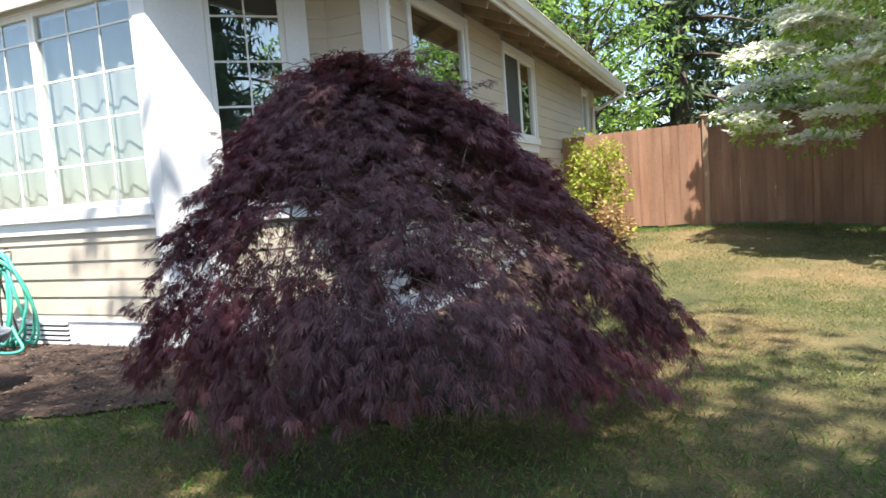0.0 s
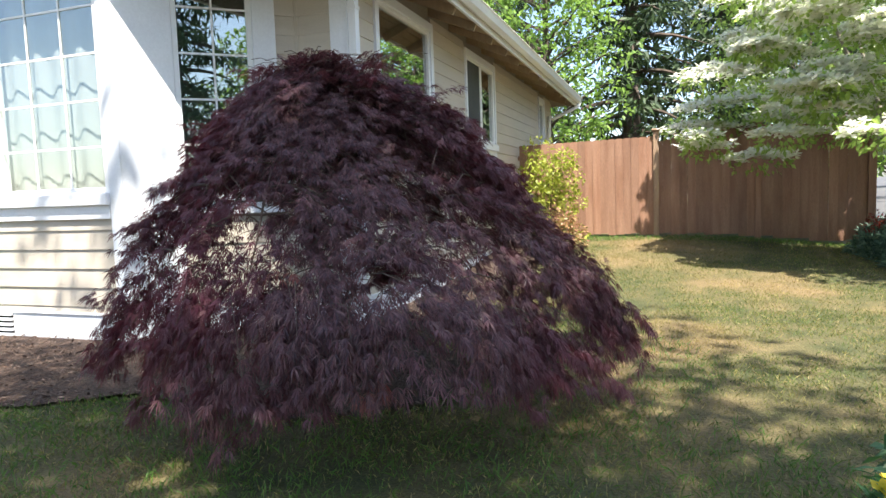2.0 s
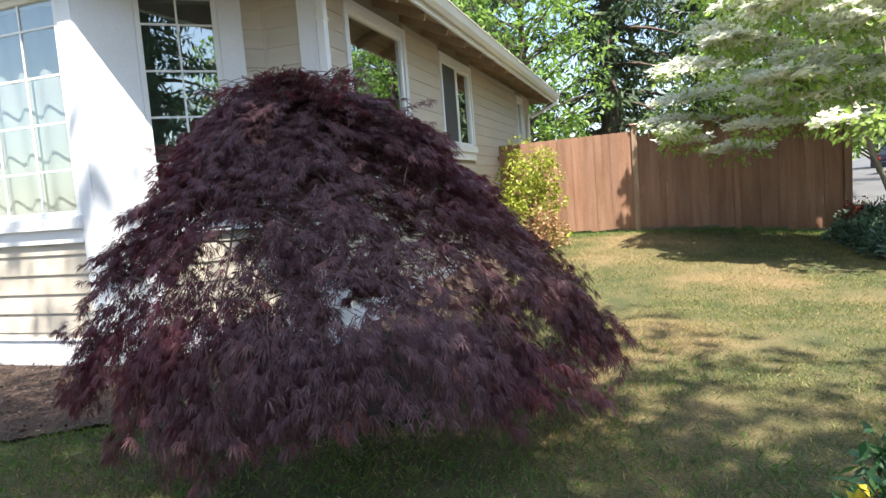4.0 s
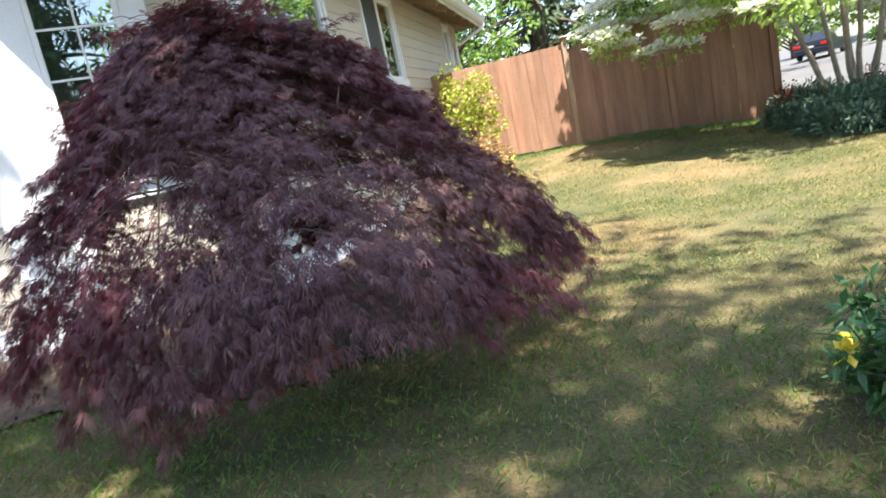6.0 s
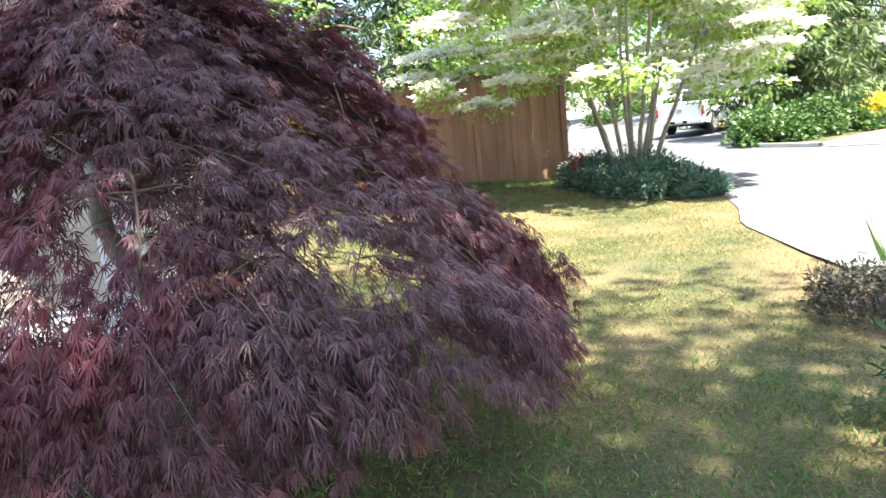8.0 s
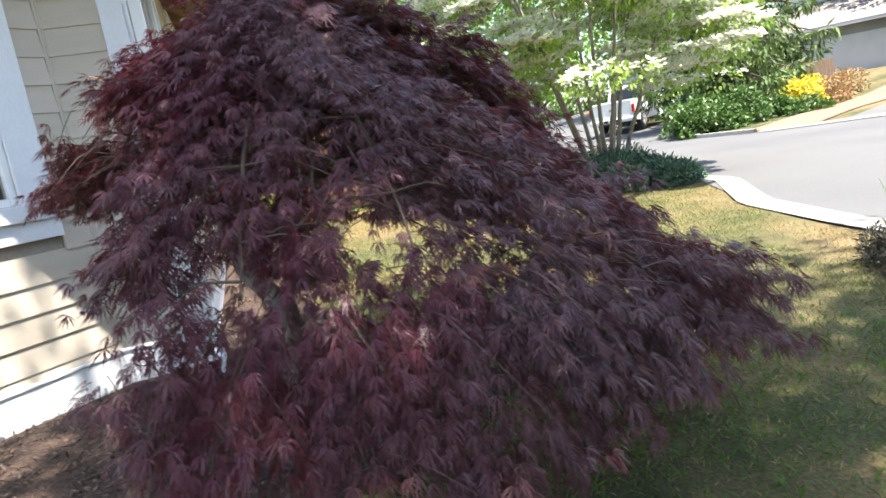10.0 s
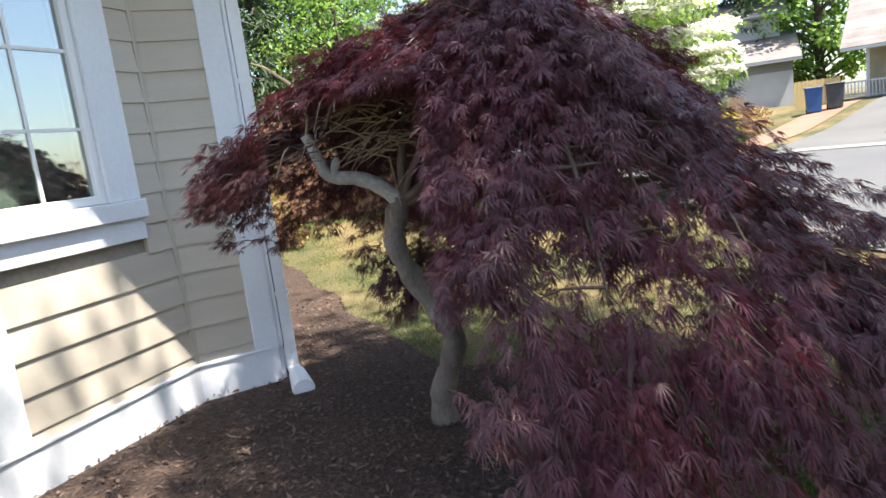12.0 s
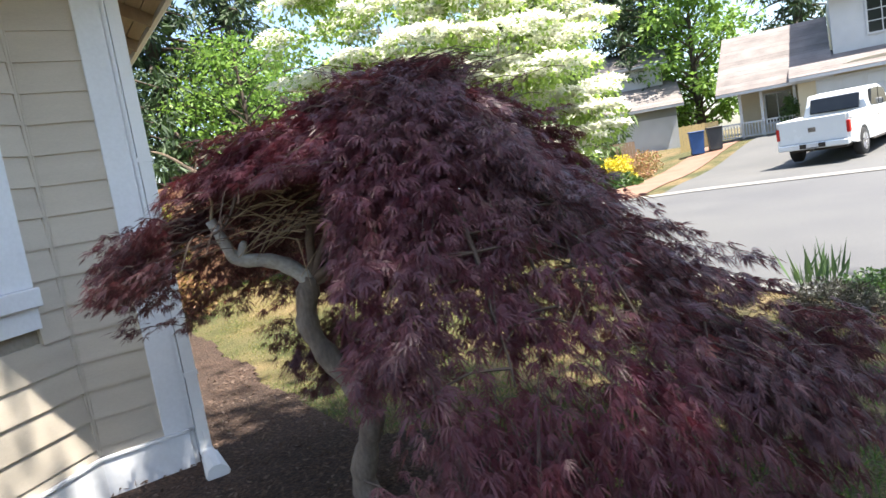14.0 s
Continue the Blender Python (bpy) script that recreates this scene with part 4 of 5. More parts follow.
def tree(name, at, h, crown_r, crown_z0, mat, label, n_leaf, leaf, seed, bark=None, conifer=False, clumps=46, lean=(0, 0), weep=False):
    r = np.random.default_rng(seed)
    z0 = height(at[0], at[1])
    t = thing(name, label, "tree", at=(at[0], at[1], z0))
    bark = bark or M_TREEBARK
    top = np.array([lean[0], lean[1], h])
    tr = smooth_line([(0, 0, -0.1), (0.05 * h * r.normal() * 0.2, 0.05 * h * r.normal() * 0.2, h * 0.4), top * 0.97], 16)
    base_r = 0.022 * h + 0.05
    trunk = part("trunk", tube_arrays(tr, np.linspace(base_r, 0.03, 16), 9), bark, t, smooth=True)
    cs, rs, limbs = [], [], []
    for i in range(clumps):
        f = (i + r.random()) / clumps
        z = crown_z0 + (h - crown_z0) * f
        if conifer:
            rad = crown_r * (1 - 0.93 * f) * (0.75 + 0.35 * r.random())
            a = i * 2.4 + r.normal() * 0.3
            steps_ = 3
        else:
            rad = crown_r * math.sqrt(max(0.02, 1 - (2 * f - 0.85) ** 2 / 1.35)) * (0.55 + 0.5 * r.random())
            a = i * 2.4 + r.normal() * 0.5
            steps_ = 2
        axis = np.array([np.interp(z, tr[:, 2], tr[:, 0]), np.interp(z, tr[:, 2], tr[:, 1]), 0])
        e = axis + np.array([math.cos(a) * rad, math.sin(a) * rad, z - (0.28 * rad if conifer else -0.05 * rad)])
        s = axis + np.array([0, 0, z - (0.0 if conifer else 0.45 * rad)])
        limbs.append(tube_arrays(smooth_line([s, s * 0.45 + e * 0.55 + [0, 0, 0.06 * rad], e], 7), np.linspace(base_r * 0.28 * (1 - 0.7 * f) + 0.012, 0.008, 7), 5))
        for q in range(steps_):
            u = 1 - q * 0.36
            cs.append(s * (1 - u) + e * u + np.array([0, 0, -0.1 * rad * (q if conifer else -q)]))
            rs.append((0.16 + 0.12 * u) * crown_r * (0.6 + 0.5 * r.random()) * (0.75 if conifer else 1.0) * (1.15 - 0.6 * f if conifer else 1.0))
    tagged(part("branchwork", joined(limbs), bark, trunk), kind="stuff")
    v, f = leaf_cloud(np.array(cs), np.array(rs), n_leaf, leaf, r, 0.45 if conifer else 0.75, droop=1.2 if weep else (0.5 if conifer else 0.2), shape=0.25 if conifer else 0.55)
    v[:, 2] = np.maximum(v[:, 2], 0.3)
    part("crown", (v, f), mat, t)
    return t


# woods behind the fence and beyond the street
tree("fir_tree", (1.5, 19), 17, 3.4, 2.0, M_FIR, "tall dark fir behind the fence", 17000, 0.36, 21, conifer=True, clumps=90)
tree("fir_tree", (5.2, 23), 19, 3.8, 2.0, M_FIR, "tall dark fir behind the fence", 16000, 0.40, 22, conifer=True, clumps=90)
tree("fir_tree", (-5.0, 27), 20, 4.0, 3.0, M_FIR, "tall dark fir behind the house", 12000, 0.42, 23, conifer=True, clumps=80)
tree("fir_tree", (10.5, 31), 22, 4.2, 3.0, M_FIR, "tall dark fir beyond the fence's end", 14000, 0.45, 24, conifer=True, clumps=90)
tree("alder_tree", (-0.8, 15.0), 9.5, 2.7, 2.2, M_ALDER, "bright green leafy tree behind the fence", 9000, 0.17, 25, clumps=60)
tree("alder_tree", (7.5, 21), 8.0, 3.2, 1.5, M_ALDER, "bright green leafy tree beyond the fence", 8000, 0.2, 27, clumps=54)
tree("alder_tree", (19, 52), 12, 5.0, 1.5, M_ALDER, "green roadside tree far down the street", 8000, 0.4, 28, clumps=50)
tree("alder_tree", (29, 55), 13, 6.0, 1.0, M_ALDER, "green roadside tree far down the street", 8000, 0.42, 29, clumps=50)
tree("alder_tree", (36, 40), 13, 5.5, 1.0, M_ALDER, "green tree behind the parked pickup", 8000, 0.4, 30, clumps=50)
tree("alder_tree", (27, 33), 10, 4.5, 1.0, M_ALDER, "green tree behind the parked pickup", 9000, 0.34, 31, clumps=50)
tree("weeping_cedar", (17.2, 15.2), 9.5, 2.6, 1.6, M_CEDARLEAF, "weeping light green cedar in the hedge bed", 15000, 0.34, 32, conifer=True, clumps=70, weep=True)
tree("weeping_cedar", (20.2, 17.0), 10.5, 2.8, 2.0, M_CEDARLEAF, "weeping light green cedar in the hedge bed", 12000, 0.36, 33, conifer=True, clumps=70, weep=True)
tree("fir_tree", (33, 24), 17, 3.6, 1.0, M_FIR, "dark fir between the houses", 12000, 0.42, 34, conifer=True, clumps=80)
tree("alder_tree", (35.5, 20.5), 12, 3.6, 1.0, M_ALDER, "bright green tree beside the cream house", 10000, 0.34, 35, clumps=56)
tree("fir_tree", (45, 19), 19, 4.5, 2.0, M_FIR, "dark fir behind the cream house", 9000, 0.5, 36, conifer=True, clumps=70)
tree("fir_tree", (43, 30), 20, 4.5, 2.0, M_FIR, "dark fir behind the grey house", 9000, 0.5, 37, conifer=True, clumps=70)
tree("alder_tree", (4.9, -9.6), 14.5, 4.3, 7.6, M_ALDER, "tall leafy yard tree shading the lawn and maple", 15500, 0.20, 38, clumps=96, lean=(-1.4, 2.9))
tree("fir_tree", (-7, -22), 20, 4.2, 2.0, M_FIR, "tall dark fir across the front yard", 9000, 0.5, 39, conifer=True, clumps=70)
tree("fir_tree", (12, -26), 21, 4.2, 2.0, M_FIR, "tall dark fir across the front yard", 9000, 0.5, 40, conifer=True, clumps=70)
tree("alder_tree", (25, -21), 10, 4.0, 1.5, M_ALDER, "green leafy tree across the street", 8000, 0.3, 41, clumps=50)
tree("fir_tree", (16, -19.5), 20, 4.4, 2.0, M_FIR, "tall dark fir across the street", 9000, 0.5, 43, conifer=True, clumps=70)
tree("alder_tree", (3, -24), 11, 5.0, 1.5, M_ALDER, "green leafy tree across the front yard", 9000, 0.34, 42, clumps=50)


def dogwood():
    r = np.random.default_rng(51)
    cx, cy = 6.65, 5.4
    t = thing("dogwood_tree", "many-stemmed dogwood covered in white blossom over juniper", "tree", at=(cx, cy, height(cx, cy)))
    cs, rs = [], []
    for k in range(9):
        a = k * 0.7 + 0.3 * r.normal()
        sp = 0.55 + 0.9 * (k % 3) / 2
        b = np.array([0.16 * math.cos(a), 0.16 * math.sin(a), -0.05])
        m1 = b + np.array([0.35 * sp * math.cos(a), 0.35 * sp * math.sin(a), 1.1])
        e = b + np.array([1.25 * sp * math.cos(a), 1.25 * sp * math.sin(a), 3.2 + 1.2 * r.random()])
        ln = smooth_line([b, m1, e], 14)
        ln[1:] += np.cumsum(r.normal(size=(13, 3)) * 0.012, 0)
        part("stem", tube_arrays(ln, np.linspace(0.055, 0.016, 14), 8), M_DOGBARK, t, smooth=True)
    for k in range(230):
        f = r.random()
        z = 1.62 + 4.1 * f
        R = 3.4 * math.sqrt(max(0.05, 1 - ((f - 0.30) / 0.80) ** 2))
        a, q = r.random() * 2 * math.pi, r.random() ** 0.36
        cs.append((R * q * math.cos(a) - 0.45, R * q * math.sin(a) + 0.4, z - 0.18 * q))
        rs.append(0.30 + 0.28 * r.random())
    cs, rs = np.array(cs), np.array(rs)
    v, f = leaf_cloud(cs, rs, 30000, 0.085, r, 0.45, 1.6, droop=0.5, shape=0.6)
    crown = part("crown", (v, f), M_DOGLEAF, t)
    n = 44000
    k = r.integers(0, len(cs), n)
    a, q = r.random(n) * 2 * np.pi, np.sqrt(r.random(n))
    o = cs[k] + np.stack([np.cos(a) * q * rs[k] * 1.1, np.sin(a) * q * rs[k] * 1.1, rs[k] * (0.34 - 0.25 * q) + 0.02 * r.normal(size=n)], 1)
    keep = noise_mask(o, 0.8, -0.12, r)
    o = o[keep]
    vs, fs, c = [], [], 0
    for b in range(4):
        ang = b * np.pi / 2 + r.random(len(o)) * 0.5
        d = unit(np.stack([np.cos(ang), np.sin(ang), 0.10 + 0.45 * r.normal(size=len(o))], 1))
        w = unit(np.cross(d, np.array([0, -0.35, 1.0])))
        v, f = blades(o, d, w, 0.082 + 0.03 * r.random(len(o)), 0.072, 0.55)
        vs.append(v)
        fs.append(f + c)
        c += len(v)
    part("blossom", (np.concatenate(vs), np.concatenate(fs)), M_BLOOM, crown, "creamy white four-bracted blossom")
    return t


def noise_mask(o, scale, level, r):
    return np.array([noise.noise(tuple(p * scale)) + 0.25 * r.normal() > level for p in o])


dogwood()


def shrub(name, at, size, mat, label, n, leaf, seed, category="shrub", clumps=26, spiky=False, stems=5):
    r = np.random.default_rng(seed)
    z0 = height(at[0], at[1])
    t = thing(name, label, category, at=(at[0], at[1], z0))
    d = rand_unit(clumps, r)
    d[:, 2] = np.abs(d[:, 2])
    s = np.array(size)
    cs = d * s * (0.55 + 0.35 * r.random((clumps, 1)))
    rs = min(size) * (0.28 + 0.2 * r.random(clumps))
    st = []
    for k in range(stems):
        e = cs[r.integers(0, clumps)]
        st.append(tube_arrays(smooth_line([(0.04 * r.normal(), 0.04 * r.normal(), -0.03), e * 0.5 + [0, 0, 0.1 * s[2]], e], 7), np.linspace(0.02, 0.005, 7), 5))
    tagged(part("stem_mass", joined(st), M_TWIG, t), kind="stuff")
    v, f = leaf_cloud(cs, rs, n, leaf, r, 0.9, droop=-0.3 if spiky else 0.1, shape=0.22 if spiky else 0.5)
    v[:, 2] = np.maximum(v[:, 2], 0.02)
    part("foliage", (v, f), mat, t)
    return t


for k, (x, y, sx, sz) in enumerate(((6.3, 4.2, 0.95, 0.46), (6.75, 3.9, 0.62, 0.36), (6.1, 5.4, 0.75, 0.46), (6.7, 5.0, 0.9, 0.55), (6.25, 6.4, 0.6, 0.5), (7.2, 5.8, 0.8, 0.45))):
    shrub("juniper", (x, y), (sx, sx, sz), M_JUNIPER, "low spreading blue-green juniper under the dogwood", 5200, 0.11, 60 + k, "juniper", clumps=46, spiky=True)
shrub("red_barberry", (7.35, 6.7), (0.42, 0.42, 0.75), M_RED, "small dark red barberry behind the dogwood", 1800, 0.05, 70)
shrub("red_barberry", (6.0, 6.15), (0.3, 0.3, 0.78), M_RED, "small dark red barberry behind the dogwood", 1100, 0.05, 71)
shrub("golden_shrub", (0.78, 6.1), (0.62, 0.55, 2.10), M_YELLOWGREEN, "tall yellow-green shrub by the house wall", 5200, 0.075, 72, clumps=46)
shrub("orange_shrub", (1.15, 5.3), (0.45, 0.45, 0.75), M_PINK, "small orange-tinted shrub by the house wall", 2200, 0.06, 73)
shrub("dark_bush", (4.55, -1.85), (0.36, 0.36, 0.28), M_DARKBUSH, "low dark twiggy bush on the lawn", 4200, 0.05, 74, clumps=40, spiky=True)
shrub("green_groundcover", (5.35, -1.85), (0.4, 0.35, 0.2), M_HEDGE, "low green groundcover beside the street", 1500, 0.05, 75, clumps=20)
for k, (x, y, s, z) in enumerate(((13.9, 12.3, 0.9, 0.95), (14.9, 12.3, 1.0, 1.0), (15.9, 12.5, 1.0, 1.05), (16.9, 12.7, 1.0, 0.95), (14.6, 13.6, 1.1, 1.2), (16.2, 14.0, 1.1, 1.2))):
    shrub("rhododendron", (x, y), (s, s * 0.8, z), M_HEDGE, "dense green shrub in the bed across the street", 2200, 0.15, 80 + k, clumps=30)
shrub("green_groundcover", (17.6, 11.8), (1.1, 0.6, 0.45), M_HEDGE, "low bright green shrub before the gold one", 1500, 0.13, 90)
shrub("gold_shrub", (18.3, 12.6), (0.85, 0.8, 1.15), M_YELLOW, "round bright yellow shrub across the street", 3000, 0.12, 91, clumps=40)
shrub("dark_shrub", (16.8, 13.4), (0.5, 0.5, 1.1), M_FIR, "small dark conifer shrub across the street", 1100, 0.12, 92)
shrub("pink_shrub", (20.4, 13.6), (0.8, 0.8, 1.0), M_PINK, "pink and green shrub across the street", 1700, 0.12, 93)
shrub("pink_shrub", (22.2, 14.4), (1.0, 0.8, 1.15), M_PINK, "pink and green shrub across the street", 1700, 0.12, 94)
shrub("climbing_shrub", (29.1, 11.55), (0.45, 0.45, 2.0), M_HEDGE, "green shrub beside the garage door", 1600, 0.12, 95)
for k, (x, y) in enumerate(((22, 42), (26, 44), (30, 45), (20, 24.5), (23, 27.5))):
    shrub("roadside_shrub", (x, y), (1.8, 1.2, 1.1), M_HEDGE, "rounded green roadside shrub", 1400, 0.25, 100 + k)


def azalea():
    r = np.random.default_rng(120)
    t = thing("azalea", "leafy green azalea with yellow flowers on the lawn", "shrub", at=(3.72, -3.24, -0.03))
    st, tips = [], []
    for k in range(26):
        a = r.random() * 2 * np.pi
        e = np.array([0.36 * math.cos(a) * r.random() ** 0.5, 0.36 * math.sin(a) * r.random() ** 0.5, 0.18 + 0.34 * r.random()])
        st.append(tube_arrays(smooth_line([(0.03 * r.normal(), 0.03 * r.normal(), -0.03), e * [0.5, 0.5, 0.55], e], 7), np.linspace(0.008, 0.003, 7), 5))
        for u in (0.45, 0.6, 0.75, 0.88, 1.0):
            tips.append(e * [u, u, u])
    tagged(part("stem_mass", joined(st), M_TWIG, t), kind="stuff")
    tips = np.array(tips)
    o = np.repeat(tips, 9, 0) + r.normal(size=(len(tips) * 9, 3)) * 0.03
    d = unit(r.normal(size=o.shape) + [0, 0, 0.35])
    w = unit(np.cross(d, unit(np.array([0, 0, 1.0]) + 0.5 * r.normal(size=o.shape))))
    o[:, 2] = np.maximum(o[:, 2], 0.03)
    part("foliage", blades(o, d, w, 0.07 + 0.03 * r.random(len(o)), 0.026, 0.55, 0.1), M_AZALEA, t)
    fl = tips[4::5][r.random(26) < 0.28] + [0, 0, 0.03]
    vs, fs, c = [], [], 0
    for b in range(9):
        d = unit(r.normal(size=fl.shape) + [0, 0, 0.5])
        w = unit(np.cross(d, r.normal(size=fl.shape)))
        v, f = blades(fl, d, w, 0.06, 0.03, 0.6, 0.1)
        vs.append(v)
        fs.append(f + c)
        c += len(v)
    tagged(part("flower_mass", (np.concatenate(vs), np.concatenate(fs)), M_AZBLOOM, t, "bright yellow petals"), kind="stuff")
    return t


azalea()


def iris(at, n, h, seed):
    r = np.random.default_rng(seed)
    t = thing("iris_clump", "clump of upright sword-shaped green leaves", "plant", at=(*at, height(*at)))
    o = np.stack([0.16 * r.normal(size=n), 0.12 * r.normal(size=n), np.zeros(n)], 1)
    d = unit(np.stack([0.25 * r.normal(size=n), 0.25 * r.normal(size=n), np.ones(n)], 1))
    w = unit(np.cross(d, r.normal(size=(n, 3))))
    tagged(part("blade_mass", blades(o, d, w, h * (0.6 + 0.5 * r.random(n)), 0.03, 0.4), M_IRIS, t), kind="stuff")
    return t


iris((5.62, -1.2), 46, 0.42, 130)


# ---- grass and bark chips ----
def grass(name, n, region, length, mat, label, seed, test):
    r = np.random.default_rng(seed)
    x0, x1, y0, y1 = region
    p = np.stack([x0 + (x1 - x0) * r.random(n), y0 + (y1 - y0) * r.random(n)], 1)
    keep = np.array([test(x, y, u) for (x, y), u in zip(p, r.random(n))])
    p = p[keep]
    m = len(p)
    z = np.array([height(x, y) for x, y in p])
    o = np.column_stack([p, z])
    d = unit(np.stack([0.55 * r.normal(size=m), 0.55 * r.normal(size=m), np.ones(m)], 1))
    w = unit(np.cross(d, r.normal(size=(m, 3))))
    L = length * (0.5 + 0.8 * r.random(m))
    ob = part(name, blades(o, d, w, L, 0.0042 + 0.0030 * r.random(m), 0.35, 0.25), mat)
    return tagged(ob, label, "grass", kind="stuff")


def on_lawn(x, y, u):
    if in_mulch(x, y) or (x < 0.1 and y > -1.3):
        return False
    n = noise.noise((x * 1.4, y * 1.4, 5.0)) + 0.5 * noise.noise((x * 4.2, y * 4.2, 1.0))
    far = max(0.0, (y - 0.5) / 9)
    edge = np.interp(y, [-14, -2.5, 0, 3.2, 11], [3.4, 4.8, 5.3, 6.9, 7.5])
    return x < edge and u < (0.62 + 0.9 * n) * (1 - 0.5 * far)


grass("lawn_grass", 300000, (-3.5, 6.9, -5.9, 7.0), 0.047, M_GRASS, "short patchy lawn grass, green and straw", 140, on_lawn)
grass("long_grass", 90000, (-1.6, 6.2, -5.4, 7.05), 0.09, M_LUSH, "longer green grass along the bed and fence", 141,
      lambda x, y, u: not in_mulch(x, y) and x > -1.7 and ((y < -2.0 and math.hypot(x - 0.1, y + 2.75) < 1.5 and u < 0.9 + noise.noise((x * 3, y * 3, 0))) or (y < -2.0 and math.hypot((x - 1.7) / 1.25, y + 3.2) < 1.7 and u < 0.75 + 0.9 * noise.noise((x * 1.7, y * 1.7, 2.0))) or (y > 6.2 and x > 0.8 and u < 0.75) or (math.hypot(x - 1.6, y + 1.0) < 1.6 and x > 1.0 and u < 0.4)))


def chips():
    r = np.random.default_rng(150)
    n = 26000
    p = np.stack([-5.5 + 7.7 * r.random(n), -3.9 + 6.0 * r.random(n)], 1)
    p = p[np.array([in_mulch(x, y) for x, y in p])]
    m = len(p)
    o = np.column_stack([p, np.array([height(x, y) for x, y in p]) + 0.022 + 0.014 * r.random(m)])
    d = unit(np.stack([r.normal(size=m), r.normal(size=m), 0.25 * r.normal(size=m)], 1))
    w = unit(np.cross(d, np.array([0, 0, 1.0]) + 0.35 * r.normal(size=(m, 3))))
    return tagged(part("bark_chips", blades(o, d, w, 0.02 + 0.045 * r.random(m), 0.008 + 0.014 * r.random(m), 0.5), M_CHIP), "loose brown bark chips on the bed", "mulch", kind="stuff")


chips()


# ---- hose, pot ----
def hose():
    t = thing("garden_hose", "teal green garden hose coiled on an iron stand", "hose", at=(-3.75, -1.4, 0))
    r = np.random.default_rng(160)
    for k in range(7):
        n = 60
        a = np.linspace(0, 2 * np.pi, n)
        rx, rz = 0.27 + 0.04 * r.normal(), 0.40 + 0.035 * r.normal()
        cx, cz = 0.05 * r.normal(), 0.52 + 0.02 * r.normal()
        q = np.stack([cx + rx * np.sin(a) * (1 - 0.25 * np.cos(a)), 0.05 * r.normal() + 0.05 * np.sin(a * 2 + k), cz + rz * np.cos(a) - 0.06 * (np.cos(a) < -0.6)], 1)
        q[:, 2] = np.maximum(q[:, 2], 0.03 + 0.012 * k)
        part("coil", tube_arrays(q, 0.016, 8), M_HOSE, t, smooth=True)
    tail = smooth_line([(0.2, -0.05, 0.3), (0.32, -0.08, 0.18), (0.42, -0.1, 0.07), (0.36, -0.15, 0.035), (0.15, -0.18, 0.035), (-0.15, -0.14, 0.035)], 40)
    part("tail", tube_arrays(tail, 0.016, 8), M_HOSE, t, smooth=True)
    st = [tube_arrays(smooth_line([(sx * 0.16, -0.02 + sy, 0.0), (sx * 0.06, sy * 0.4, 0.5), (0.0, 0.0, 0.86)], 12), 0.011, 6) for sx, sy in ((-1, -0.1), (1, -0.1), (-1, 0.1), (1, 0.1))]
    part("stand", joined(st), M_IRON, t, "dark iron stand", True)
    part("cradle", tube_arrays(smooth_line([(-0.13, -0.1, 0.93), (-0.12, 0, 0.86), (0, 0.0, 0.90), (0.12, 0, 0.86), (0.13, -0.1, 0.93)], 20), 0.011, 6), M_IRON, t, smooth=True)
    return t


hose()
tap = thing("wall_tap", "small metal garden tap on the siding", "tap", at=(-3.95, -1.07, 0.98))
part("body", tube_arrays([(0, -0.02, 0), (0, -0.07, 0), (0, -0.11, -0.01), (0, -0.12, -0.05)], 0.013, 8), M_CHROME, tap)
part("handle", box((-0.035, -0.08, 0.03), (0.035, -0.065, 0.045), None, 0.004), M_IRON, tap)


def pot():
    t = thing("flower_pot", "large grey ribbed plastic pot on the mulch", "pot", at=(-2.36, -2.62, 0.02))
    n = 60
    prof = [(0.0, 0.0), (0.215, 0.0), (0.23, 0.01), (0.275, 0.29), (0.285, 0.36), (0.335, 0.375), (0.35, 0.42), (0.345, 0.455), (0.325, 0.462), (0.31, 0.44), (0.295, 0.36), (0.0, 0.36)]
    v, f = [], []
    for j, (rad, z) in enumerate(prof):
        for k in range(n):
            a = 2 * np.pi * k / n
            rr = rad
            if 1 <= j <= 3:
                rr = rad - (0.008 if k % 4 < 2 and j < 4 else 0.0)
            v.append((rr * math.cos(a), rr * math.sin(a), z))
    for j in range(len(prof) - 1):
        for k in range(n):
            f.append((j * n + k, j * n + (k + 1) % n, (j + 1) * n + (k + 1) % n, (j + 1) * n + k))
    body = part("body", (v, f), M_POT, t)
    rim_o = [(0.352 * math.cos(a), 0.352 * math.sin(a), 0.435) for a in np.linspace(0, 2 * np.pi, n)]
    part("rim", tube_arrays(rim_o, 0.017, 8), M_POT, t, smooth=True)
    part("soil", ([(0.3 * math.cos(a), 0.3 * math.sin(a), 0.385 + 0.012 * math.sin(5 * a)) for a in np.linspace(0, 2 * np.pi, 40)[:-1]] + [(0, 0, 0.40)], [(i, (i + 1) % 39, 39) for i in range(39)]), M_SOIL, t, "dry dark potting soil")
    return t


pot()


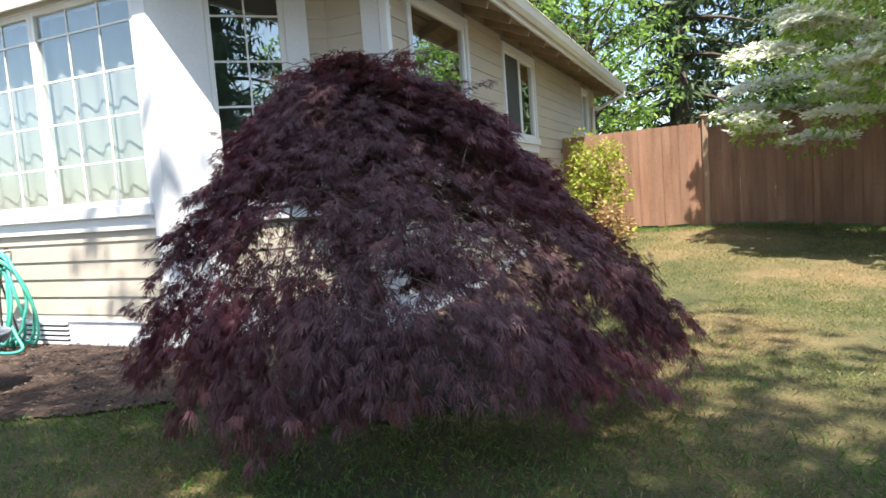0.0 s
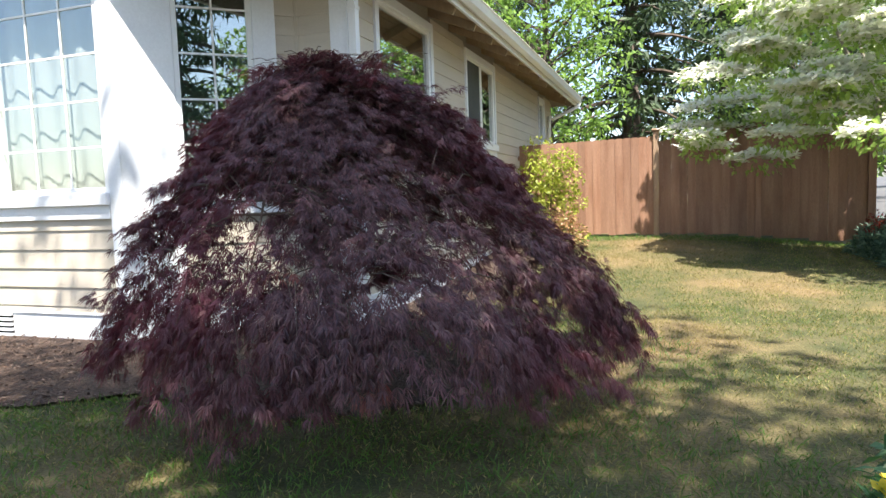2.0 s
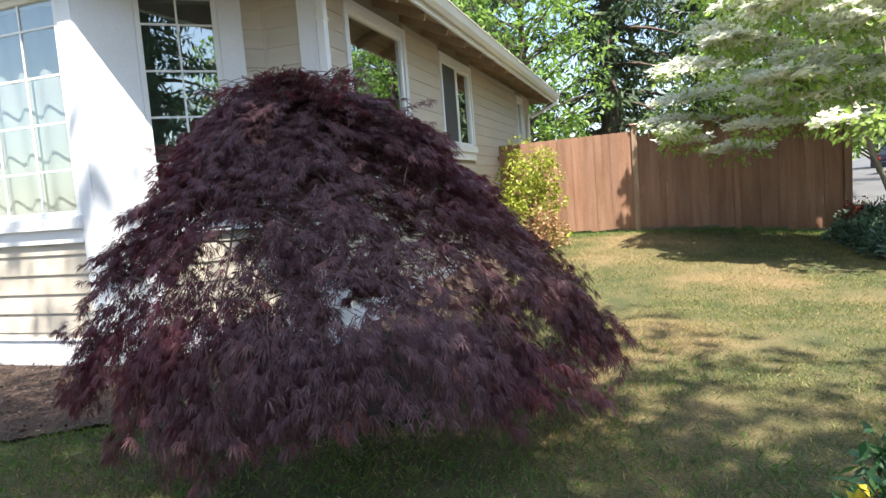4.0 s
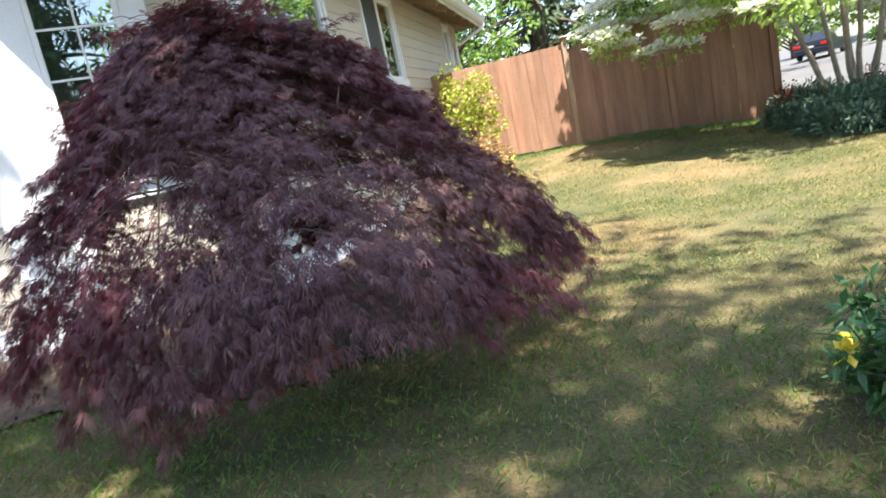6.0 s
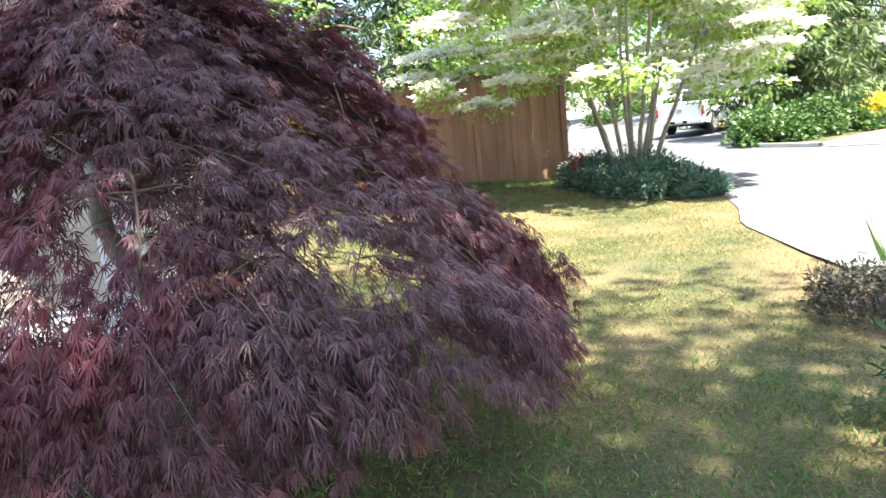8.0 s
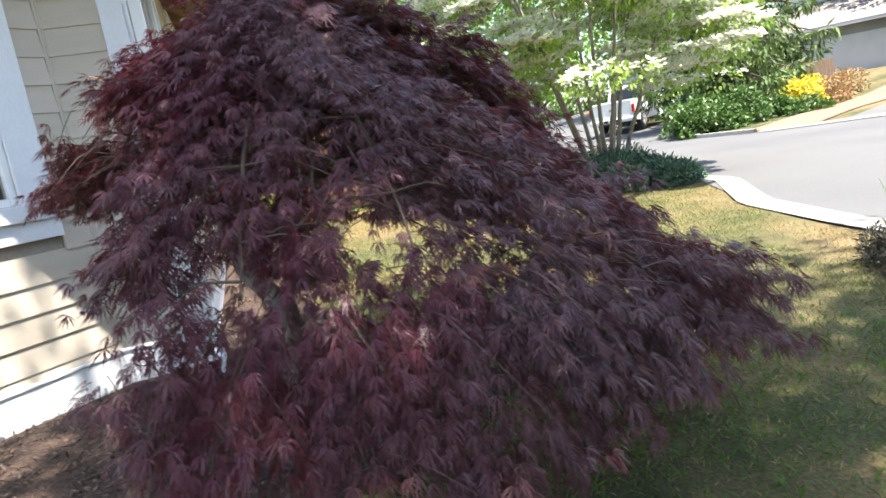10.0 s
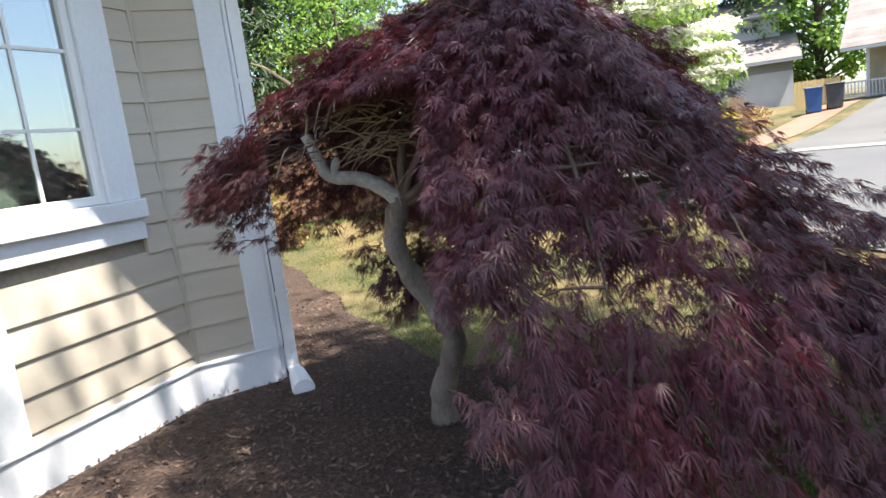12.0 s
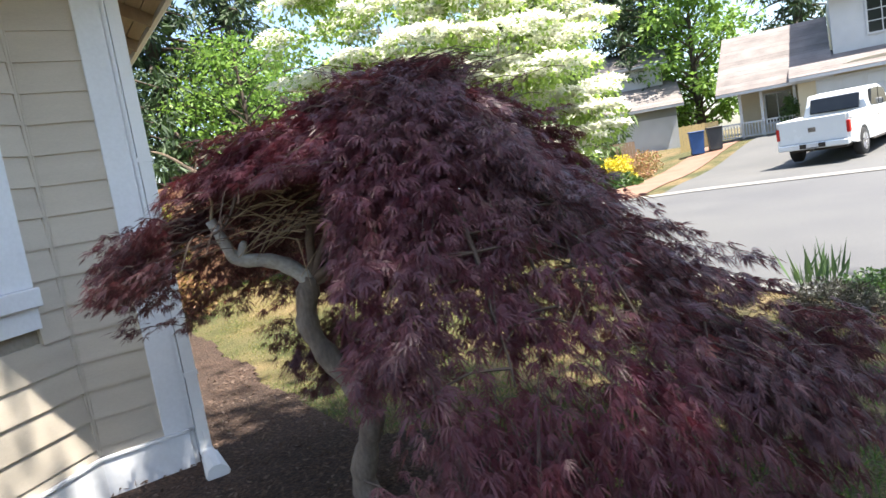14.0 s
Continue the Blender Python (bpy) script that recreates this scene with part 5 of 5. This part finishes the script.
# ---- vehicles ----
def wheel(parent, x, y, r, w=0.24):
    ty = part("wheel", tube_arrays([(x, y - w / 2, r), (x, y - w / 2 + 0.03, r), (x, y + w / 2 - 0.03, r), (x, y + w / 2, r)], [r * 0.9, r, r, r * 0.9], 24), M_RUBBER, parent, "black tyre", True)
    s = 1 if y > 0 else -1
    part("rim", tube_arrays([(x, y + s * (w / 2 - 0.05), r), (x, y + s * (w / 2 + 0.006), r), (x, y + s * (w / 2 + 0.012), r)], [r * 0.62, r * 0.62, r * 0.5], 18), M_RIM, ty, "alloy rim")
    for k in range(5):
        a = k * 2 * math.pi / 5
        m = Matrix.Translation((x, y + s * (w / 2 + 0.012), r)) @ Matrix.Rotation(a, 4, 'Y')
        part("spoke", box((-0.03, -0.008, 0.04), (0.03, 0.008, r * 0.6), m), M_CHROME, ty)
    return ty


def arch_profile(x0, x1, z0, z1, wheels, wr):
    """Side outline from the sill line, with round wheel arches cut in, closed by a flat top."""
    pts = [(x0, z0 + 0.1)]
    for cx in wheels:
        for a in np.linspace(math.pi, 0, 11):
            pts.append((cx + wr * math.cos(a), max(z0, z0 + wr * math.sin(a) - 0.02)))
    pts.append((x1, z0 + 0.1))
    return pts


def pickup(at, rz, pitch, label):
    t = thing("pickup_truck", label, "pickup truck")
    t.matrix_world = pose(*at, 0, pitch, rz)
    # x runs to the front, the tailgate is at x = 0
    low = arch_profile(0.0, 5.8, 0.42, 1.1, (1.15, 4.75), 0.47)
    body = prism(low + [(5.82, 0.85), (5.72, 1.08), (4.3, 1.18), (1.95, 1.18), (1.95, 1.16), (0.0, 1.16)], (-0.97, 0.97))
    # hollow bed: side walls instead of a solid box
    bmesh.ops.bevel(body, geom=[e for e in body.edges if abs(e.verts[0].co.y - e.verts[1].co.y) < 1e-4 and e.verts[0].co.z > 1.0 and e.verts[1].co.z > 1.0], offset=0.04, segments=2, affect='EDGES')
    b = part("body", body, M_TRUCKPAINT, t)
    part("bed_liner", box((0.09, -0.85, 1.165), (1.9, 0.85, 1.185)), M_CARGLASS, b, "dark open load bed")
    for s in (-1, 1):
        part("bed_rail", box((0.0, s * 0.93 - 0.045, 1.15), (1.95, s * 0.93 + 0.045, 1.32), None, 0.02), M_TRUCKPAINT, b)
    part("tailgate", box((-0.03, -0.90, 0.62), (0.05, 0.90, 1.32), None, 0.02), M_TRUCKPAINT, b)
    cab = prism([(1.95, 1.17), (2.02, 1.55), (2.25, 1.90), (3.3, 1.93), (3.75, 1.80), (4.42, 1.17)], (-0.80, 0.80))
    for v in cab.verts:
        if v.co.z < 1.3:
            v.co.y *= 1.15
    part("cab", cab, M_TRUCKPAINT, t)
    part("rear_window", box((1.955, -0.68, 1.33), (2.0, 0.68, 1.80), Matrix.Translation((2.0, 0, 1.55)) @ Matrix.Rotation(radians(20), 4, 'Y') @ Matrix.Translation((-1.985, 0, -1.55)), 0.02), M_CARGLASS, t, "tinted rear window")
    for s in (-1, 1):
        q = prism([(2.32, 1.34), (2.42, 1.82), (3.0, 1.84), (3.0, 1.30)], (s * 0.80, s * 0.885))
        part("side_window", q, M_CARGLASS, t)
        q = prism([(3.08, 1.30), (3.08, 1.84), (3.6, 1.78), (4.05, 1.30)], (s * 0.80, s * 0.885))
        part("side_window", q, M_CARGLASS, t)
        lamp = box((-0.04, s * 0.93 - 0.045, 0.78), (0.10, s * 0.93 + 0.05, 1.12), None, 0.015)
        part("tail_light", lamp, M_LAMP, t, "red tail light")
        part("mirror", box((3.75, s * 1.05 - 0.1, 1.25), (3.85, s * 1.05 + 0.1, 1.48), None, 0.03), M_TRUCKPAINT, t)
        part("door_handle", box((2.5, s * 0.975 - 0.012, 1.02), (2.68, s * 0.975 + 0.012, 1.05), None, 0.004), M_CHROME, t)
        part("side_step", box((1.75, s * 0.98 - 0.07, 0.36), (4.1, s * 0.98 + 0.07, 0.42), None, 0.02), M_IRON, t)
    part("bumper", box((-0.12, -0.95, 0.45), (0.0, 0.95, 0.62), None, 0.03), M_TRUCKPAINT, t)
    part("bumper_step", box((-0.125, -0.35, 0.47), (-0.05, 0.35, 0.6), None, 0.01), M_IRON, t)
    part("number_plate", box((-0.135, -0.16, 0.49), (-0.126, 0.16, 0.60)), M_PLATE, t)
    part("badge", box((-0.036, -0.1, 0.92), (-0.029, 0.1, 1.05)), M_CHROME, t)
    part("hitch", box((-0.22, -0.05, 0.38), (-0.05, 0.05, 0.44)), M_IRON, t)
    part("underbody", box((0.3, -0.75, 0.35), (5.5, 0.75, 0.5)), M_IRON, t)
    for x in (1.15, 4.75):
        for y in (-0.86, 0.86):
            wheel(t, x, y, 0.39)
    return t


pickup((18.75, 5.45, height(18.9, 5.5) + 0.06), 8.0, -2.0, "silver-white pickup truck parked on the driveway")
pickup((15.6, 19.7, height(16.5, 20.2) + 0.06), 38.0, -1.0, "white pickup truck parked in shade across the street")


def sedan(at, rz, label):
    t = thing("sedan", label, "car")
    t.matrix_world = pose(*at, 0, 0, rz)
    low = arch_profile(0.0, 4.6, 0.28, 0.8, (0.85, 3.7), 0.36)
    body = prism(low + [(4.6, 0.6), (4.5, 0.78), (3.3, 0.92), (0.1, 0.95), (0.0, 0.7)], (-0.88, 0.88))
    part("body", body, M_DARKPAINT, t)
    cab = prism([(0.5, 0.94), (1.05, 1.38), (2.3, 1.43), (3.35, 0.92)], (-0.66, 0.66))
    part("cabin", cab, M_DARKPAINT, t)
    part("rear_window", prism([(0.58, 0.965), (1.04, 1.34), (1.06, 1.30), (0.66, 0.965)], (-0.6, 0.6)), M_CARGLASS, t)
    for s in (-1, 1):
        part("side_window", prism([(0.95, 0.97), (1.2, 1.33), (2.2, 1.37), (2.95, 0.97)], (s * 0.62, s * 0.675)), M_CARGLASS, t)
        part("tail_light", box((-0.015, s * 0.68 - 0.17, 0.68), (0.08, s * 0.68 + 0.18, 0.84), None, 0.01), M_LAMP, t, "red tail light")
    part("bumper", box((-0.05, -0.86, 0.32), (0.03, 0.86, 0.58), None, 0.03), M_DARKPAINT, t)
    part("number_plate", box((-0.06, -0.16, 0.62), (-0.01, 0.16, 0.72)), M_PLATE, t)
    for x in (0.85, 3.7):
        for y in (-0.78, 0.78):
            wheel(t, x, y, 0.32, 0.2)
    return t


sedan((15.0, 35.0, height(15.5, 36) + 0.05), 60, "dark blue sedan parked far down the street")


# ---- houses across the street ----
def far_window(parent, m, x0, x1, z0, z1, nx=2, nz=2, mat=None):
    w = part("window", box((x0, -0.03, z0), (x1, -0.004, z1), m), M_CARGLASS, parent)
    for lo, hi in (((x0 - 0.08, -0.07, z0 - 0.08), (x1 + 0.08, -0.005, z0)), ((x0 - 0.08, -0.07, z1), (x1 + 0.08, -0.005, z1 + 0.08)), ((x0 - 0.08, -0.07, z0), (x0, -0.005, z1)), ((x1, -0.07, z0), (x1 + 0.08, -0.005, z1))):
        part("window_frame", box(lo, hi, m), M_WHITEWALL, w)
    for i in range(1, nx):
        x = x0 + (x1 - x0) * i / nx
        part("bar", box((x - 0.02, -0.045, z0), (x + 0.02, -0.031, z1), m), M_WHITEWALL, w)
    for i in range(1, nz):
        z = z0 + (z1 - z0) * i / nz
        part("bar", box((x0, -0.045, z - 0.02), (x1, -0.031, z + 0.02), m), M_WHITEWALL, w)
    return w


def shingled(parent, m, x0, x1, depth, z0, z1, rows=14, inset0=0.0, inset1=0.0):
    """A roof slope in courses, each a thin slab over the one below."""
    run = depth / rows
    rise = (z1 - z0) / rows
    ob = part("roof", box((x0, -0.05, z0 - 0.14), (x1, 0.06, z0 + 0.0), m), M_WHITEWALL, parent, "white fascia under brown-grey shingles")
    for k in range(rows):
        a0, a1 = x0 + inset0 * k / rows, x1 - inset1 * k / rows
        s = Matrix.Translation((0, k * run, z0 + k * rise)) @ Matrix.Rotation(math.atan2(rise, run), 4, 'X')
        part("shingle_course", box((a0, -0.05, 0.0), (a1, math.hypot(run, rise) + 0.05, 0.035 + 0.004 * (k % 3)), m @ s), M_SHAKE, ob)
    return ob


def cream_house():
    base = height(28.5, 13)
    t = thing("cream_house", "cream and white two-storey house with a garage", "house")
    m = pose(27.9, 13.95, base, 0, 0, math.degrees(math.atan2(-0.89, 0.45)))
    h = 3.2 - base
    part("wall", box((0.5, 1.4, -0.5), (3.0, 7.5, h - 0.05), m), M_CREAM, t, "cream porch wall")
    part("wall", box((3.0, -0.3, -0.5), (10.5, 7.5, h + 0.05), m), M_CREAM, t, "cream garage wall")
    gd = part("garage_door", box((3.7, -0.36, -0.1), (9.2, -0.305, 2.25 - 0.15), m), M_WHITEWALL, t, "white panelled garage door")
    for i in range(6):
        for k in range(4):
            part("door_panel", box((3.78 + i * 0.9, -0.385, -0.02 + k * 0.52), (4.56 + i * 0.9, -0.362, 0.42 + k * 0.52), m, 0.01), M_WHITEWALL, gd)
    arch = [(3.55, 2.1), (4.2, 2.28), (5.2, 2.4), (6.45, 2.45), (7.7, 2.4), (8.7, 2.28), (9.35, 2.1), (9.35, 2.32), (7.7, 2.62), (6.45, 2.68), (5.2, 2.62), (3.55, 2.32)]
    bm = prism(arch, (-0.39, -0.305))
    bm.transform(m)
    part("arch_trim", bm, M_CREAM, gd)
    far_window(t, m @ Matrix.Translation((0, 1.4, 0)), 1.6, 2.6, 0.6, 1.9, 2, 1)
    for x in (0.6, 1.5, 2.85):
        part("porch_post", box((x - 0.06, 0.0, 0.0), (x + 0.06, 0.12, h - 0.1), m), M_WHITEWALL, t)
    part("porch_floor", box((-0.3, -0.1, -0.4), (3.0, 1.4, 0.05), m), M_DRIVE, t)
    rail = part("porch_rail", box((-0.3, -0.08, 0.72), (2.95, -0.02, 0.79), m), M_WHITEWALL, t)
    part("bottom_rail", box((-0.3, -0.075, 0.12), (2.95, -0.025, 0.17), m), M_WHITEWALL, rail)
    for k in range(26):
        x = -0.28 + k * 0.128
        part("baluster", box((x, -0.07, 0.16), (x + 0.04, -0.03, 0.73), m), M_WHITEWALL, rail)
    shingled(t, m @ Matrix.Translation((0, -0.45, 0)), -0.35, 4.4, 5.2, h, h + 3.0, 15, 0.0, 0.0)
    shingled(t, m @ Matrix.Translation((0, -0.9, 0)), 2.7, 11, 3.0, h + 0.1, h + 1.15, 9)
    part("wall", box((4.5, 1.4, h + 0.3), (10.2, 7.4, h + 3.6), m), M_WHITEWALL, t, "white upper storey")
    far_window(t, m @ Matrix.Translation((0, 1.4, 0)), 5.9, 8.0, h + 1.55, h + 3.0, 4, 3)
    shingled(t, m @ Matrix.Translation((0, 0.8, 0)), 4.0, 10.8, 4.0, h + 3.55, h + 5.6, 10)
    return t


cream_house()


def grey_house():
    base = height(30, 20)
    t = thing("grey_house", "grey and white neighbouring house behind the hedge", "house")
    m = pose(26.6, 24.4, base, 0, 0, math.degrees(math.atan2(-5.4, 4.6)))
    part("wall", box((-7, 0, -1), (7.0, 7, 1.80), m), M_WHITEWALL, t, "white lower wall")
    part("wall", box((-7, 0.01, 1.80), (7.0, 7, 2.35), m), M_GREYWALL, t, "grey upper wall band")
    shingled(t, m @ Matrix.Translation((0, -0.5, 0)), -7.4, 7.4, 3.6, 2.4, 4.0, 10)
    part("wall", box((1.5, 2.6, 3.0), (6.6, 7, 5.2), m), M_WHITEWALL, t, "white upper storey")
    shingled(t, m @ Matrix.Translation((0, 2.2, 0)), 1.2, 7.0, 2.8, 5.1, 6.3, 8)
    for k in range(3):
        far_window(t, m, -5.5 + k * 3.2, -4.2 + k * 3.2, 0.9, 2.0, 2, 1)
    return t


grey_house()


def grey_shed_fence():
    t = thing("board_fence", "new yellow pine board fence beside the bins", "fence")
    m = pose(24.6, 17.2, height(25, 16.5), 0, 0, math.degrees(math.atan2(-0.72, 0.69)))
    for k in range(16, 28):
        part("board", box((k * 0.15, -0.01, 0.03), (k * 0.15 + 0.14, 0.01, 1.35 + 0.02 * (k % 2)), m), M_YELLOWFENCE, t)
    for z in (0.3, 1.05):
        part("rail", box((2.4, 0.012, z), (4.19, 0.05, z + 0.09), m), M_YELLOWFENCE, t)
    g = thing("garden_gate", "brown wooden garden gate by the hedge", "gate")
    m = pose(20.9, 15.0, height(21, 15), 0, 0, math.degrees(math.atan2(-0.72, 0.69)))
    for k in range(8):
        part("board", box((k * 0.13, -0.01, 0.05), (k * 0.13 + 0.12, 0.01, 1.5), m), M_POST, g)
    for z in (0.3, 1.2):
        part("rail", box((0, 0.012, z), (1.03, 0.05, z + 0.08), m), M_POST, g)


grey_shed_fence()


def bin_(at, mat, label):
    t = thing("wheelie_bin", label, "bin", group="bins by the path", at=(*at, height(*at)), rz=-50)
    bm = prism([(-0.25, 0.06), (0.25, 0.06), (0.31, 0.98), (-0.31, 0.98)], (-0.27, 0.27))
    part("body", bm, mat, t)
    part("lid", box((-0.34, -0.33, 0.98), (0.33, 0.31, 1.05), None, 0.02), mat, t)
    for x in (-0.24, 0.24):
        part("wheel", tube_arrays([(x - 0.03, 0.28, 0.1), (x + 0.03, 0.28, 0.1)], 0.1, 12), M_RUBBER, t)
    return t


bin_((24.9, 13.6), M_BLUEBIN, "blue plastic wheelie bin beside the path")
bin_((25.5, 13.1), M_BLACKBIN, "dark plastic wheelie bin beside the path")


# ---- lap siding, board by board ----
def siding(key, z_from, z_top, holes, x0=0.0, x1=None):
    m, length, z1, _ = WALLS[key]
    x1 = length if x1 is None else x1
    z = z_from
    first = True
    while z < z_top:
        h = 0.055 if first else LAP
        hi = min(z + h, z_top)
        for a, b in cuts(z, hi, x1, holes):
            a = max(a, x0)
            if b - a < 0.02:
                continue
            n = max(1, round((b - a) / 3.7))
            for i in range(n):
                p, q = a + (b - a) * i / n, a + (b - a) * (i + 1) / n - (0.002 if i < n - 1 else 0)
                bm = bmesh.new()
                pr = [(-0.030, z), (-0.016, hi + 0.012), (-0.001, hi + 0.012), (-0.001, z)]
                lo = [bm.verts.new((p, y, zz)) for y, zz in pr]
                up = [bm.verts.new((q, y, zz)) for y, zz in pr]
                bm.faces.new(lo)
                bm.faces.new(up[::-1])
                for k in range(4):
                    bm.faces.new((lo[k], up[k], up[(k + 1) % 4], lo[(k + 1) % 4]))
                bm.transform(m)
                part("siding_board", bm, M_SIDING, wall_obs[key])
        first = False
        z += h


siding("a", 0.27, 1.125, [], 0.25, 2.99)
siding("b", 0.27, 3.4, [(0.47, 1.385, 1.13, 3.4)], 0.47, 1.575)
siding("c", 0.27, 3.45, [], 0.02, 0.375)
siding("d", 0.27, 3.45, [(0.57, 2.29, 1.51, 3.38), (3.68, 5.38, 1.81, 3.38), (9.29, 10.01, 2.11, 3.38)], 0.10)
for key_, m_, x0_, x1_ in (("porch", frame_of((-11, 0.0), 0), 0.0, 4.96),):
    z = 0.37
    while z < 3.4:
        part("siding_board", prism([(-0.030, z), (-0.016, z + LAP + 0.012), (-0.001, z + LAP + 0.012), (-0.001, z)], (-11, -6.05), 'x'), M_SIDING, far_front)
        z += LAP


# ---- the fence, board by board ----
def fence():
    f = thing("fence", "red-brown stained cedar board fence with an arched top", "fence")
    w, gap = 0.140, 0.0005
    x = 0.06
    k = 0
    while x < 6.03:
        y = 7.1 + 0.004 * ((k * 7) % 5 - 2)
        mid = x + w / 2
        base = height(mid, 7.1) + 0.03 + 0.012 * ((k * 5) % 4)
        if mid < 2.58:
            top = 2.12 + 0.04 * mid / 2.6
        else:
            u = (mid - 2.65) / 1.6
            top = 2.06 + 0.21 * math.sin(min(max(u, 0), 1) * math.pi / 2) - 0.07 * max(0, mid - 4.25)
        lean = 0.006 * math.sin(k * 12.9)
        bm = prism([(x, base), (x + w, base), (x + w + lean, top - 0.004), (x + w - 0.02 + lean, top + 0.012), (x + 0.02 + lean, top + 0.012), (x + lean, top - 0.004)], (y - 0.009, y + 0.009))
        if not 2.585 < mid < 2.655:
            part("board", bm, M_CEDAR, f)
        else:
            bm.free()
        x += w + gap + 0.0025 * (k % 4 == 1)
        k += 1
    for z in (0.55, 1.25, 1.85):
        part("rail", box((0.02, 7.115, z), (6.05, 7.155, z + 0.085)), M_CEDAR, f)
    for px, top in ((2.62, 2.27), (4.33, 2.30), (6.05, 2.02)):
        b = height(px, 7.1)
        p = part("post", box((px - 0.05, 7.05, b - 0.05), (px + 0.05, 7.17, top), None, 0.006), M_POST if px < 3 else M_CEDAR, f, "weathered square fence post")
        cap = box((px - 0.075, 7.02, top), (px + 0.075, 7.2, top + 0.035), None, 0.012)
        part("cap", cap, M_POST, p)
    return f


fence()
